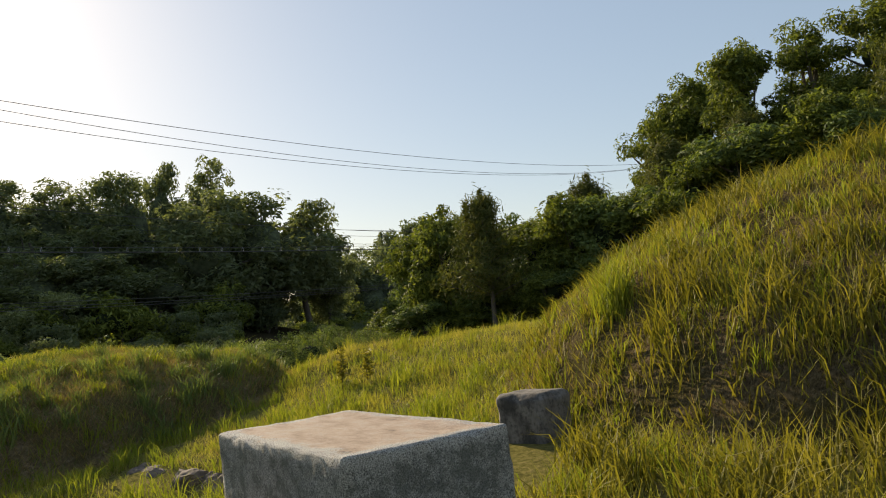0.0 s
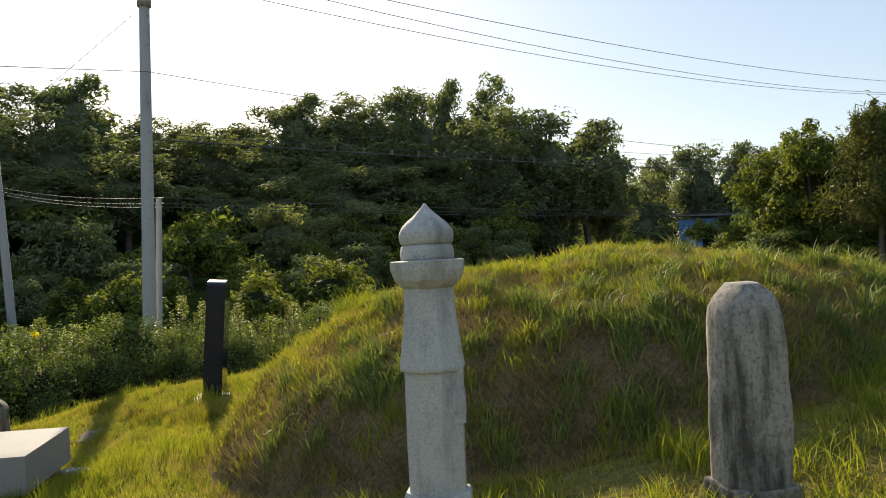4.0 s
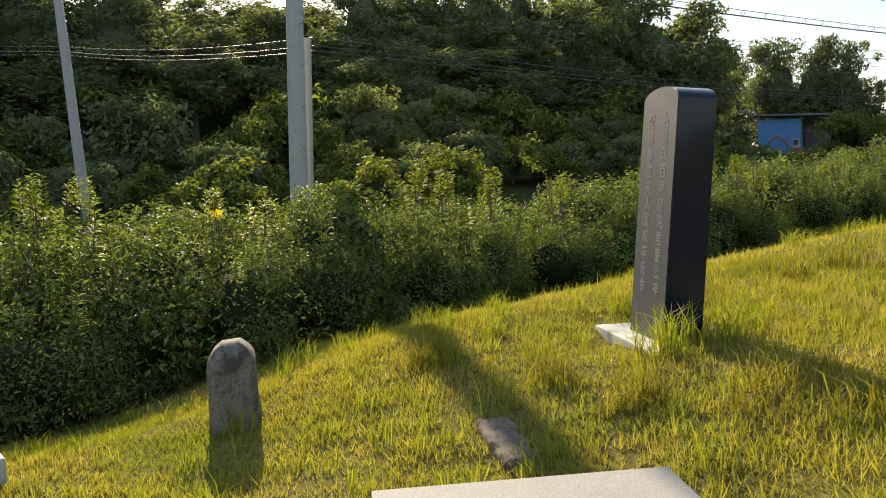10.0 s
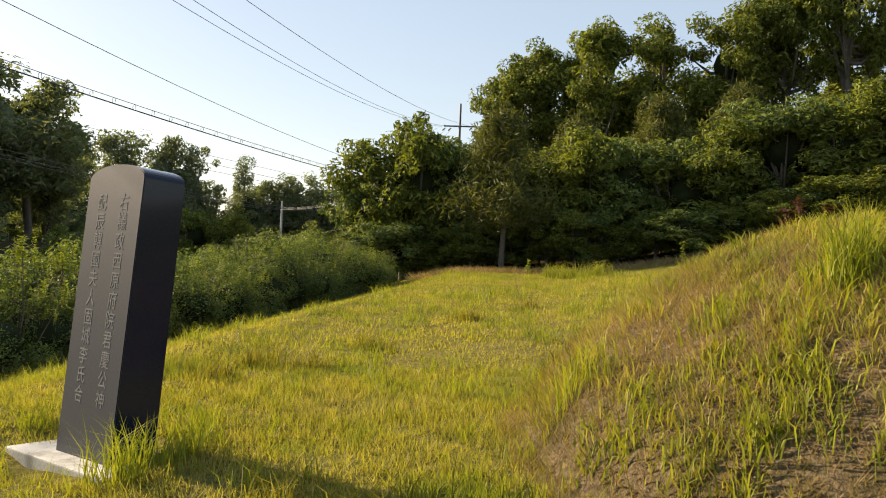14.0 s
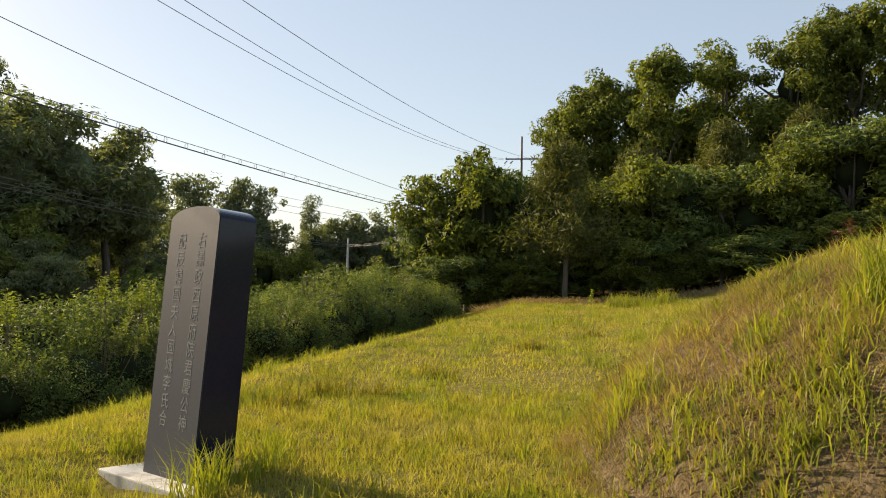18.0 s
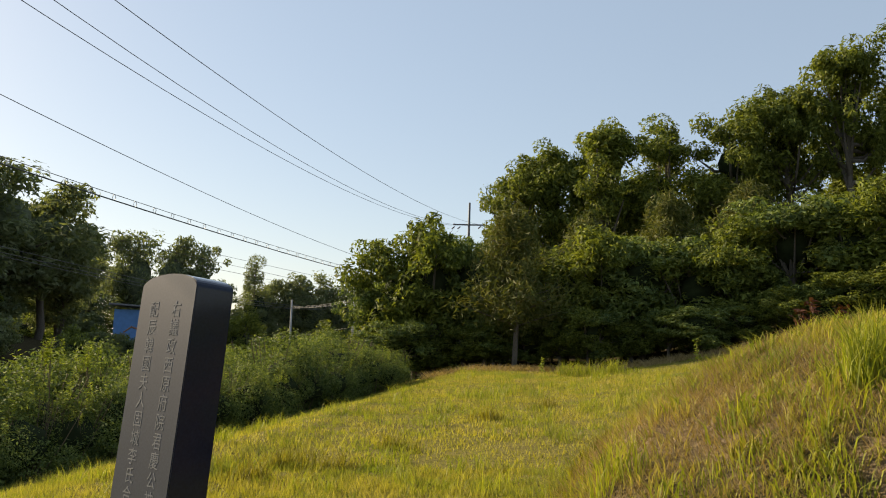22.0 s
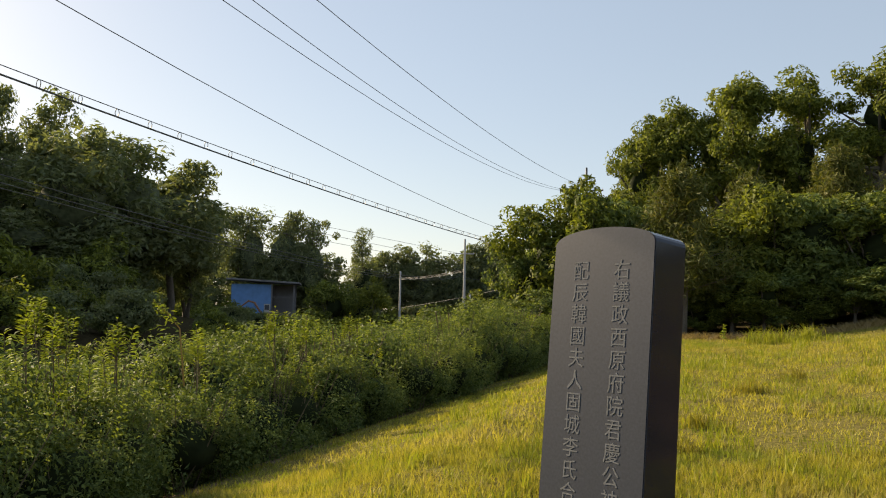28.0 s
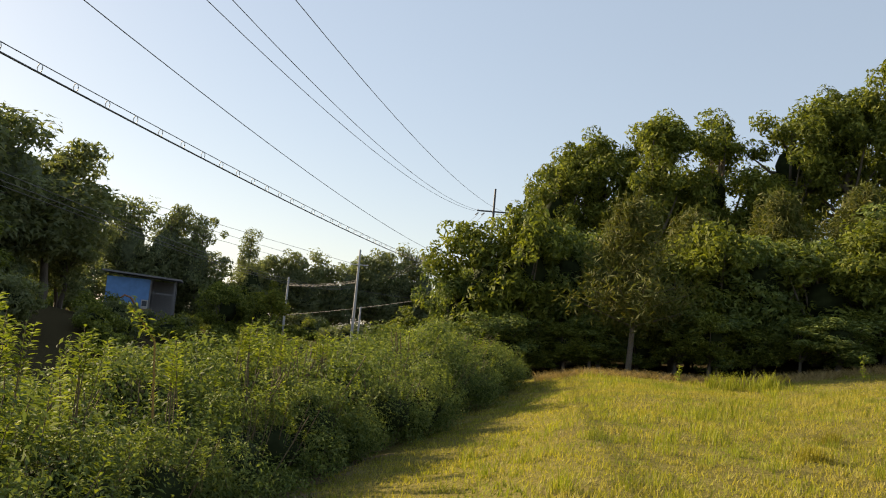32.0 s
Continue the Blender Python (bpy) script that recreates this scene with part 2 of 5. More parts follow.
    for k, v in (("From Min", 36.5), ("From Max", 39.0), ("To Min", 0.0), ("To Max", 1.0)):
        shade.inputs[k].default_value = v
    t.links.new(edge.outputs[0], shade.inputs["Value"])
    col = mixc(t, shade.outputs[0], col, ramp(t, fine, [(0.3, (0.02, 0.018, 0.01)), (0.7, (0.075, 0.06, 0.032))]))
    lim = t.nodes.new("ShaderNodeMath")
    lim.operation = "GREATER_THAN"
    t.links.new(xyz.outputs["X"], lim.inputs[0])
    lim.inputs[1].default_value = -26.5
    both = t.nodes.new("ShaderNodeMath")
    both.operation = "MULTIPLY"
    t.links.new(soil.outputs[0], both.inputs[0])
    t.links.new(lim.outputs[0], both.inputs[1])
    col = mixc(t, both.outputs[0], col, ramp(t, fine, [(0.3, (0.11, 0.08, 0.055)), (0.7, (0.26, 0.19, 0.13))]))
    t.links.new(col, b.inputs["Base Color"])
    bump(t, b, fine, 0.6, 0.04)
    return m


def thatch_material(name, dark, mid, light, green):
    m, t, b = nodes_of(name, 1.0, 0, 0.0)
    fine = noise_tex(t, 30.0, 6.0, 0.8)
    straw = noise_tex(t, 55.0, 3.0, 0.7, stretch=(1.0, 0.25, 0.6))
    dry = ramp(t, fine, [(0.32, dark), (0.48, mid), (0.7, light)])
    dry = mixc(t, ramp(t, straw, [(0.52, (0.0, 0.0, 0.0)), (0.62, (0.8, 0.8, 0.8))]), dry, light)
    patch = noise_tex(t, 1.6, 5.0, 0.65)
    col = mixc(t, ramp(t, patch, [(0.42, (0.7, 0.7, 0.7)), (0.56, (0.0, 0.0, 0.0))]), dry, green)
    t.links.new(col, b.inputs["Base Color"])
    tot = t.nodes.new("ShaderNodeMath")
    tot.operation = "ADD"
    t.links.new(fine, tot.inputs[0])
    t.links.new(straw, tot.inputs[1])
    bump(t, b, tot.outputs[0], 1.0, 0.06)
    return m


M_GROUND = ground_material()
M_THATCH = thatch_material("dry_thatch", (0.06, 0.043, 0.027), (0.24, 0.175, 0.105), (0.43, 0.325, 0.2), (0.1, 0.088, 0.035))
# Thatch in darker colours that stand in for the first mound's shade.
M_SOD = thatch_material("shaded_sod", (0.045, 0.034, 0.02), (0.14, 0.105, 0.06), (0.28, 0.215, 0.12), (0.09, 0.08, 0.03))
M_LAWN = leaf_material("lawn_blades", (0.2, 0.205, 0.04), (0.365, 0.34, 0.066), (0.47, 0.405, 0.12), 0.45, 0.55,
                      patches=((0.9, 0.48, 0.64, (0.17, 0.235, 0.03), 0.75), (0.7, 0.5, 0.64, (0.42, 0.335, 0.15), 0.4), (4.0, 0.56, 0.68, (0.14, 0.16, 0.035), 0.65)))
M_TUFT = leaf_material("tuft_blades", (0.14, 0.19, 0.025), (0.27, 0.3, 0.042), (0.38, 0.37, 0.07), 0.45, 0.5)
# Lush grass, darker and bluer than the lawn: the flank's shade in colour.
M_LUSHSHADE = leaf_material("lush_shade_blades", (0.085, 0.13, 0.045), (0.18, 0.235, 0.075), (0.31, 0.35, 0.11), 0.38, 0.5)
# Olive grass, darkened where it stands in for the first mound's shade.
M_OLIVE = leaf_material("olive_blades", (0.1, 0.1, 0.022), (0.23, 0.21, 0.036), (0.37, 0.31, 0.065), 0.44, 0.55)
M_DRY = leaf_material("dry_blades", (0.2, 0.15, 0.07), (0.34, 0.25, 0.12), (0.46, 0.34, 0.18), 0.3, 0.7)
# Yellow-green patches are new growth; dark ones stand in for shaded gaps.
M_HEDGE = leaf_material("hedge_leaves", (0.055, 0.092, 0.036), (0.145, 0.198, 0.066), (0.275, 0.325, 0.1), 0.38, 0.58,
                        patches=((2.4, 0.5, 0.6, (0.27, 0.33, 0.085), 0.45), (1.7, 0.53, 0.63, (0.04, 0.065, 0.02), 0.65)))
M_SPRIG = leaf_material("sprig_leaves", (0.13, 0.19, 0.035), (0.25, 0.31, 0.055), (0.38, 0.43, 0.09), 0.45, 0.5)
M_YELLOW = leaf_material("yellowed_leaves", (0.5, 0.4, 0.03), (0.62, 0.5, 0.04), (0.7, 0.58, 0.08), 0.4, 0.5)
M_OAK = leaf_material("oak_leaves", (0.055, 0.076, 0.02), (0.155, 0.192, 0.04), (0.31, 0.34, 0.075), 0.4, 0.6)
# Solid core of each crown; the dark colour stands in for inner shade.
M_CORESHADE = plain_material("crown_shade_core", (0.022, 0.03, 0.012), 0.95, 0, 0.4, 3.0, 0.1)
M_PINE = leaf_material("pine_needles", (0.05, 0.065, 0.02), (0.12, 0.14, 0.04), (0.22, 0.2, 0.07), 0.3, 0.6)
# Leaves paler and greyer than the oaks', with distance haze in the colour.
M_WOOD = leaf_material("hazed_wood_leaves", (0.1, 0.13, 0.075), (0.17, 0.205, 0.11), (0.24, 0.265, 0.135), 0.45, 0.65)
M_PALE = leaf_material("silvery_leaves", (0.14, 0.17, 0.09), (0.24, 0.275, 0.14), (0.34, 0.37, 0.19), 0.5, 0.65)
# Core of the far crowns: inner shade put into colour, lightened as haze.
M_WOODHEART = plain_material("far_crown_shade_core", (0.085, 0.1, 0.055), 0.95, 0, 0.4, 3.0, 0.1)
M_BARK = stone_material("bark", (0.13, 0.11, 0.09), (0.06, 0.05, 0.04), (0.08, 0.07, 0.05), 25.0, 0.95)
M_STEM = plain_material("stem", (0.12, 0.09, 0.05), 0.8)
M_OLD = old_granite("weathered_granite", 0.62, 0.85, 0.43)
M_OLDLOW = old_granite("weathered_granite_block", 0.25, 0.3, 0.15)
M_POST = stone_material("post_granite", (0.29, 0.27, 0.24), (0.13, 0.118, 0.105), (0.03, 0.028, 0.026), 38.0, 0.92, 0.5, 6.0, 0.2)
M_POSTBASE = stone_material("post_base_granite", (0.22, 0.2, 0.17), (0.08, 0.07, 0.06), (0.05, 0.045, 0.04), 30.0, 0.95, 0.5, 8.0)
M_LICHEN = stone_material("lichen_granite", (0.19, 0.17, 0.15), (0.08, 0.07, 0.062), (0.04, 0.036, 0.032), 40.0, 0.94, 0.5, 6.0, 0.6)
M_NEW = stone_material("light_granite", (0.45, 0.455, 0.44), (0.3, 0.3, 0.29), (0.2, 0.2, 0.19), 90.0, 0.8, 0.55, 5.0)
M_TABLE = stone_material("sawn_granite", (0.27, 0.26, 0.25), (0.18, 0.175, 0.165), (0.22, 0.215, 0.205), 110.0, 0.8, 0.64)
M_BLACK = plain_material("honed_slate", (0.04, 0.047, 0.063), 0.48, 0, 0.2, 60.0, 0.45, 0.03)
M_POLISH = plain_material("polished_slate", (0.006, 0.011, 0.028), 0.11, 0, 0.2, 60.0, 0.3, 0.004)
M_INSC = plain_material("cut_letter", (0.17, 0.175, 0.18), 0.9, 0, 0.2, 60.0)
M_CONC = stone_material("pole_concrete", (0.36, 0.355, 0.34), (0.28, 0.275, 0.26), (0.26, 0.255, 0.24), 30.0, 0.85, 0.6)
M_STEEL = plain_material("galvanised_steel", (0.4, 0.41, 0.42), 0.5, 0.7)
M_CABLE = plain_material("cable_rubber", (0.06, 0.06, 0.063), 0.6)
M_CERAM = plain_material("insulator_ceramic", (0.5, 0.5, 0.52), 0.3)
M_BLUE = plain_material("blue_sheet", (0.09, 0.24, 0.5), 0.55, 0, 0.12, 1.5)
M_ROOF = plain_material("dull_sheet_roof", (0.16, 0.16, 0.17), 0.6, 0.2)
M_ORANGE = plain_material("faded_orange_paint", (0.24, 0.11, 0.06), 0.5)
M_WHITE = plain_material("pale_cab_paint", (0.35, 0.35, 0.34), 0.5)
M_SUBSOIL = stone_material("dug_subsoil", (0.36, 0.2, 0.115), (0.2, 0.115, 0.07), (0.27, 0.17, 0.11), 6.0, 1.0, 0.55, 0)
M_ROCK = stone_material("field_stone", (0.17, 0.13, 0.105), (0.065, 0.05, 0.04), (0.06, 0.047, 0.038), 26.0, 0.95, 0.52, 0)


# ---- building helpers ----
def mesh_from(name, verts, faces, mat, smooth=False):
    me = bpy.data.meshes.new(name)
    me.from_pydata([tuple(v) for v in verts], [], faces)
    me.materials.append(mat)
    if smooth:
        me.polygons.foreach_set("use_smooth", [True] * len(me.polygons))
    me.update()
    return me


def cells_mesh(name, v, cells, mat, idx=None):
    """Many small polygons from arrays: v (n, 3), cells a list of (m, k) index arrays."""
    me = bpy.data.meshes.new(name)
    me.vertices.add(len(v))
    me.vertices.foreach_set("co", np.ascontiguousarray(v, dtype=np.float32).ravel())
    loops = np.concatenate([c.ravel() for c in cells])
    sizes = np.concatenate([np.full(len(c), c.shape[1]) for c in cells])
    starts = np.concatenate([[0], np.cumsum(sizes)[:-1]])
    me.loops.add(len(loops))
    me.loops.foreach_set("vertex_index", loops.astype(np.int32))
    me.polygons.add(len(sizes))
    me.polygons.foreach_set("loop_start", starts.astype(np.int32))
    me.polygons.foreach_set("loop_total", sizes.astype(np.int32))
    for m in mat if isinstance(mat, (list, tuple)) else [mat]:
        me.materials.append(m)
    if idx is not None:
        me.polygons.foreach_set("material_index", idx.astype(np.int32))
    me.update(calc_edges=True)
    return me


def part(name, data, parent, label="", m=None):
    ob = new(name, data)
    ob.parent = parent
    if m is not None:
        ob.matrix_basis = m
    if label:
        tagged(ob, label)
    return ob


def bm_mesh(name, bm, mat, smooth=False):
    me = bpy.data.meshes.new(name)
    bm.to_mesh(me)
    bm.free()
    me.materials.append(mat)
    if smooth:
        me.polygons.foreach_set("use_smooth", [True] * len(me.polygons))
    return me


def block(name, sx, sy, sz, mat, bevel=0.01, rough=0.0, cuts=0, seed=0):
    """A block on z = 0, bevelled, with a worn outline when rough."""
    bm = bmesh.new()
    bmesh.ops.create_cube(bm, size=1.0, matrix=Matrix.LocRotScale((0, 0, sz / 2), None, (sx, sy, sz)))
    if cuts:
        bmesh.ops.subdivide_edges(bm, edges=bm.edges[:], cuts=cuts, use_grid_fill=True)
    if bevel:
        sharp = [e for e in bm.edges if len(e.link_faces) == 2 and e.calc_face_angle() > 0.5]
        bmesh.ops.bevel(bm, geom=sharp, offset=bevel, segments=2, affect="EDGES", profile=0.6)
    if rough:
        for v in bm.verts:
            q = v.co * 6.0 + Vector((seed, seed * 2.3, 0))
            v.co += Vector((noise.noise(q), noise.noise(q + Vector((9, 0, 0))), noise.noise(q + Vector((0, 9, 0))))) * rough
    return bm_mesh(name, bm, mat, False)


def worn_block(name, sx, sy, sz, mat, r=0.035, chip=0.012, seed=0.0):
    """An old hewn block on z = 0 with rounded, uneven edges and faces."""
    bm = bmesh.new()
    half = Vector((sx / 2, sy / 2, sz / 2))
    lines = []
    for h in half:
        n = max(4, int(h * 2 / 0.035))
        lines.append([-h, -h + r * 0.35, -h + r * 0.7] + [-h + r + (2 * h - 2 * r) * i / n for i in range(n + 1)] + [h - r * 0.7, h - r * 0.35, h])
    for ax in range(3):
        u, w = (ax + 1) % 3, (ax + 2) % 3
        for s in (-1, 1):
            grid = []
            for p in lines[u]:
                row = []
                for q in lines[w]:
                    c = Vector((0, 0, 0))
                    c[ax], c[u], c[w] = s * half[ax], p, q
                    row.append(bm.verts.new(c))
                grid.append(row)
            for i in range(len(grid) - 1):
                for j in range(len(grid[0]) - 1):
                    f = (grid[i][j], grid[i + 1][j], grid[i + 1][j + 1], grid[i][j + 1])
                    bm.faces.new(f if s > 0 else f[::-1])
    bmesh.ops.remove_doubles(bm, verts=bm.verts[:], dist=1e-5)
    for v in bm.verts:
        o = Vector((seed, seed * 1.7, 3.0))
        rr = r
        core = Vector([max(-h + rr, min(h - rr, c)) for c, h in zip(v.co, half)])
        d = v.co - core
        edge = sum(1 for k in d if abs(k) > 1e-6) > 1
        if d.length > 1e-6 and edge:
            v.co = core + d.normalized() * rr
        n = Vector((noise.noise(v.co * 4 + o), noise.noise(v.co * 4 - o), noise.noise(v.co * 4 + o * 2)))
        fine = Vector((noise.noise(v.co * 17 + o), noise.noise(v.co * 17 - o), noise.noise(v.co * 17 + o * 2)))
        v.co += n * chip * 0.45 + fine * chip * (0.7 if edge else 0.3)
        if edge:
            v.co -= d.normalized() * max(0.0, noise.noise(v.co * 6 + o * 3)) * chip * 2.2
        v.co.z += sz / 2
    return bm_mesh(name, bm, mat, True)


def lathe(name, profile, mat, sides=24, smooth=True, squash=0.0):
    """A turned or many-sided piece: profile is (radius, height) from the bottom up."""
    v, f = [], []
    for r, z in profile:
        for i in range(sides):
            a = 2 * math.pi * (i + 0.5) / sides
            v.append((r * math.cos(a), r * math.sin(a), z))
    for j in range(len(profile) - 1):
        for i in range(sides):
            k = (i + 1) % sides
            f.append((j * sides + i, j * sides + k, (j + 1) * sides + k, (j + 1) * sides + i))
    f.append(tuple(range(sides))[::-1])
    f.append(tuple(range((len(profile) - 1) * sides, len(profile) * sides)))
    return mesh_from(name, v, f, mat, smooth)


def tube_arrays(paths, sides=6):
    """Tapered tubes along paths of (x, y, z, radius)."""
    vs, fs, n = [], [], 0
    for p in paths:
        p = np.asarray(p, float)
        pts, rad = p[:, :3], p[:, 3]
        d = np.gradient(pts, axis=0)
        d /= np.linalg.norm(d, axis=1)[:, None] + 1e-9
        ref = np.where(np.abs(d[:, 2:3]) > 0.9, np.array([[1.0, 0, 0]]), np.array([[0, 0, 1.0]]))
        u = np.cross(d, ref)
        u /= np.linalg.norm(u, axis=1)[:, None] + 1e-9
        w = np.cross(d, u)
        a = np.arange(sides) * 2 * np.pi / sides
        ring = pts[:, None] + rad[:, None, None] * (np.cos(a)[None, :, None] * u[:, None] + np.sin(a)[None, :, None] * w[:, None])
        vs.append(ring.reshape(-1, 3))
        i = np.arange(sides)
        k = (i + 1) % sides
        for j in range(len(p) - 1):
            b = n + j * sides
            fs.append(np.stack([b + i, b + k, b + sides + k, b + sides + i], 1))
        n += len(p) * sides
    return np.concatenate(vs), np.concatenate(fs)


def tube_mesh(name, paths, mat, sides=6):
    v, f = tube_arrays(paths, sides)
    me = cells_mesh(name, v, [f], mat)
    me.polygons.foreach_set("use_smooth", [True] * len(me.polygons))
    return me


# ---- ground ----
def smooth01(t):
    t = np.clip(t, 0, 1)
    return t * t * (3 - 2 * t)


SADDLE = 0.3


def terrain(x, y):
    """Height of the ground: a terrace that falls towards -x, a bank behind it, a hill beyond and a wooded hill across the dip."""
    x, y = np.asarray(x, float), np.asarray(y, float)
    front = np.interp(x, [-75, -55, -40, -30, -24, -20.5, -17, -12.7, -8, -4, 2, 12, 40], [2.8, 0.4, -2.4, -3.0, -1.75, -1.0, -0.91, -0.6, -0.1, 0.05, 0.15, 0.6, 2.0])
    front = np.where(x < -30, -3.0 + (front + 3.0) * (0.12 + 0.88 * smooth01((95 - y) / 45)), front)
    z = front + 0.5 * smooth01((y - 1.2) / 4.0) * smooth01((x + 27) / 4)
    back = np.clip(y - 5, 0, None)
    back = np.where(back < 60, back, 60 + (back - 60) * 0.2)
    z = z + back * (0.033 + 0.0045 * np.clip(x + 16, 0, 30)) * smooth01((x + 34) / 12)
    z = z + 0.38 * np.exp(-((x + 6.7) ** 2 + (y - 9.8) ** 2) / 6.0)
    z = z + SADDLE * np.exp(-((x + 8.5) ** 2 + (y - 9.0) ** 2) / 1.3)
    z = z - 0.17 * np.exp(-((x + 18.95) ** 2 + (y - 5.05) ** 2) / 0.6)
    z = z + 0.06 * np.exp(-((x + 20.1) ** 2 + (y - 0.2) ** 2) / 0.5)
    z = z - 0.2 * np.exp(-((x + 6.1) / 1.3) ** 2) * np.exp(-((y - 4.35) / 0.6) ** 2)
    z = z - 0.13 * np.exp(-((x + 22.6) / 2.2) ** 2) * smooth01((y - 3) / 4) * smooth01((30 - y) / 6)
    rise = 0.2 * np.clip(-x - 62 - 0.05 * np.abs(y), 0, 120)
    f = smooth01((y - 1) / 10)
    z = z + (rise * f + np.minimum(rise, 1.4) * (1 - f)) * smooth01((105 - y) / 45)
    return z


def ground_z(x, y):
    return float(terrain(x, y))


def build_ground():
    xs = np.concatenate([[-1500, -700, -350, -200], np.arange(-150, -30, 6.0), np.arange(-30, 12, 0.5), np.arange(12, 60, 5.0), [80, 150, 400, 1200]])
    ys = np.concatenate([[-1200, -500, -200, -100, -60, -40, -30, -24], np.arange(-20, 40, 0.5), np.arange(40, 120, 5.0), [130, 160, 220, 400, 800, 1500]])
    gx, gy = np.meshgrid(xs, ys)
    gz = terrain(np.clip(gx, -180, 60), np.clip(gy, -60, 180))
    rnd = np.random.RandomState(3)
    near = (gx > -28) & (gx < 10) & (gy > -18) & (gy < 38)
    gz = gz + near * rnd.normal(0, 0.012, gz.shape)
    v = np.stack([gx, gy, gz], -1).reshape(-1, 3)
    nx = len(xs)
    j, i = np.meshgrid(np.arange(len(ys) - 1), np.arange(nx - 1), indexing="ij")
    a = (j * nx + i).ravel()
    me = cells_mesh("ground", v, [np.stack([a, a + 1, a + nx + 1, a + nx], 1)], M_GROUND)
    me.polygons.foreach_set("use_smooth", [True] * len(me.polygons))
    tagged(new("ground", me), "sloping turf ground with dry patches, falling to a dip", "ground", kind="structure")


build_ground()


class Mound:
    """A domed grass grave mound: centre, radius, height."""

    def __init__(self, x, y, r, h):
        self.x, self.y, self.r, self.h = x, y, r, h

    def rise(self, x, y):
        d = np.hypot(x - self.x, y - self.y) / self.r
        core = np.sqrt(np.clip(1 - np.clip(d, 0, 1) ** 2.3, 0, 1)) ** 1.25
        lump = 1 + 0.05 * np.sin(x * 1.7 + 1) * np.cos(y * 1.9)
        rough = np.sin(2.9 * x + 1.3) * np.cos(3.3 * y) + 0.7 * np.sin(6.1 * x + 4.3 * y) + 0.5 * np.sin(12.7 * x - 9.1 * y) * np.cos(5.0 * y + 8.0 * x)
        lump = lump * (1 - 0.09 * smooth01((x - self.x - 0.3) / 1.5) * (self.x < -5))
        return self.h * core * lump + 0.026 * rough * np.clip(core * 3, 0, 1)


MOUNDS = [Mound(-0.3, 9.5, 4.6, 1.6), Mound(-12.0, 6.3, 3.8, 1.42)]


def surface(x, y):
    z = terrain(x, y)
    for m in MOUNDS:
        z = z + m.rise(x, y)
    return z


def surf(x, y):
    return float(surface(np.array(x), np.array(y)))


def build_mound(m, label, mat):
    thing = tagged(new("grave_mound"), label, "grave mound", "grave mounds")
    thing.location = (m.x, m.y, ground_z(m.x, m.y))
    v, n, rings = [], 130, 50
    for j in range(rings + 1):
        rr = m.r * 1.06 * (j / rings)
        for i in range(n):
            a = 2 * math.pi * i / n
            x, y = m.x + rr * math.cos(a), m.y + rr * math.sin(a)
            z = ground_z(x, y) + float(m.rise(x, y)) - (0.12 if j == rings else -0.012)
            v.append((x - m.x, y - m.y, z - thing.location.z))
    f = [(j * n + i, j * n + (i + 1) % n, (j + 1) * n + (i + 1) % n, (j + 1) * n + i) for j in range(rings) for i in range(n)]
    part("earth_dome", mesh_from("earth_dome", v, f, mat, True), thing)
    return thing


mound_things = [build_mound(MOUNDS[0], "high domed grave mound with long uncut grass", M_SOD),
                build_mound(MOUNDS[1], "domed grave mound with dry thatch and green tufts", M_THATCH)]


# ---- grass ----
def blades(x, y, z, h, w, lean, rnd, segs=2):
    """Blade strips: a quad and a tip for each."""
    n = len(x)
    a = rnd.uniform(0, 2 * np.pi, n)
    dx, dy = np.cos(a), np.sin(a)
    la = rnd.uniform(0, 2 * np.pi, n)
    lx, ly = np.cos(la) * lean * h, np.sin(la) * lean * h
    p = np.stack([x, y, z], 1)
    side = np.stack([dx * w, dy * w, np.zeros(n)], 1) * 0.5
    mid = p + np.stack([lx * 0.3, ly * 0.3, h * 0.6], 1)
    tip = p + np.stack([lx, ly, h * np.sqrt(np.clip(1 - lean ** 2 * 0.6, 0.2, 1))], 1)
    if segs == 1:
        v = np.stack([p - side, p + side, tip], 1).reshape(-1, 3)
        b = np.arange(n) * 3
        return v, [np.stack([b, b + 1, b + 2], 1)]
    v = np.stack([p - side, p + side, mid + side * 0.75, mid - side * 0.75, tip], 1).reshape(-1, 3)
    b = np.arange(n) * 5
    return v, [np.stack([b, b + 1, b + 2, b + 3], 1), np.stack([b + 3, b + 2, b + 4], 1)]


def scatter(n, x0, x1, y0, y1, rnd):
    return rnd.uniform(x0, x1, n), rnd.uniform(y0, y1, n)




def clear_of(x, y):
    ok = np.ones(len(x), bool)
    for sx, sy, r in STONES:
        ok &= np.hypot(x - sx, y - sy) > r
    return ok


def patchy(x, y, s, seed):
    return 0.5 + 0.25 * (np.sin(x * s + seed) * np.cos(y * s * 1.3 + seed * 2) + np.sin((x + y) * s * 0.7 + seed * 3) + 0.8 * np.sin(x * s * 2.3 - y * s * 1.9 + seed))


def grass_object(name, sets, mats, label, parent=None):
    vs, cells, idx, n = [], [], [], 0
    for k, (v, parts) in enumerate(sets):
        vs.append(v)
        for c in parts:
            cells.append(c + n), idx.append(np.full(len(c), k))
        n += len(v)
    me = cells_mesh(name, np.concatenate(vs), cells, mats, np.concatenate(idx))
    ob = new(name, me)
    if parent:
        ob.parent = parent
        ob.matrix_parent_inverse = Matrix.Translation(-parent.location)
    return tagged(ob, label, "" if parent else "grass", kind="stuff")


# ---- the stones ----
STONES = []   # (x, y, radius) where no grass grows


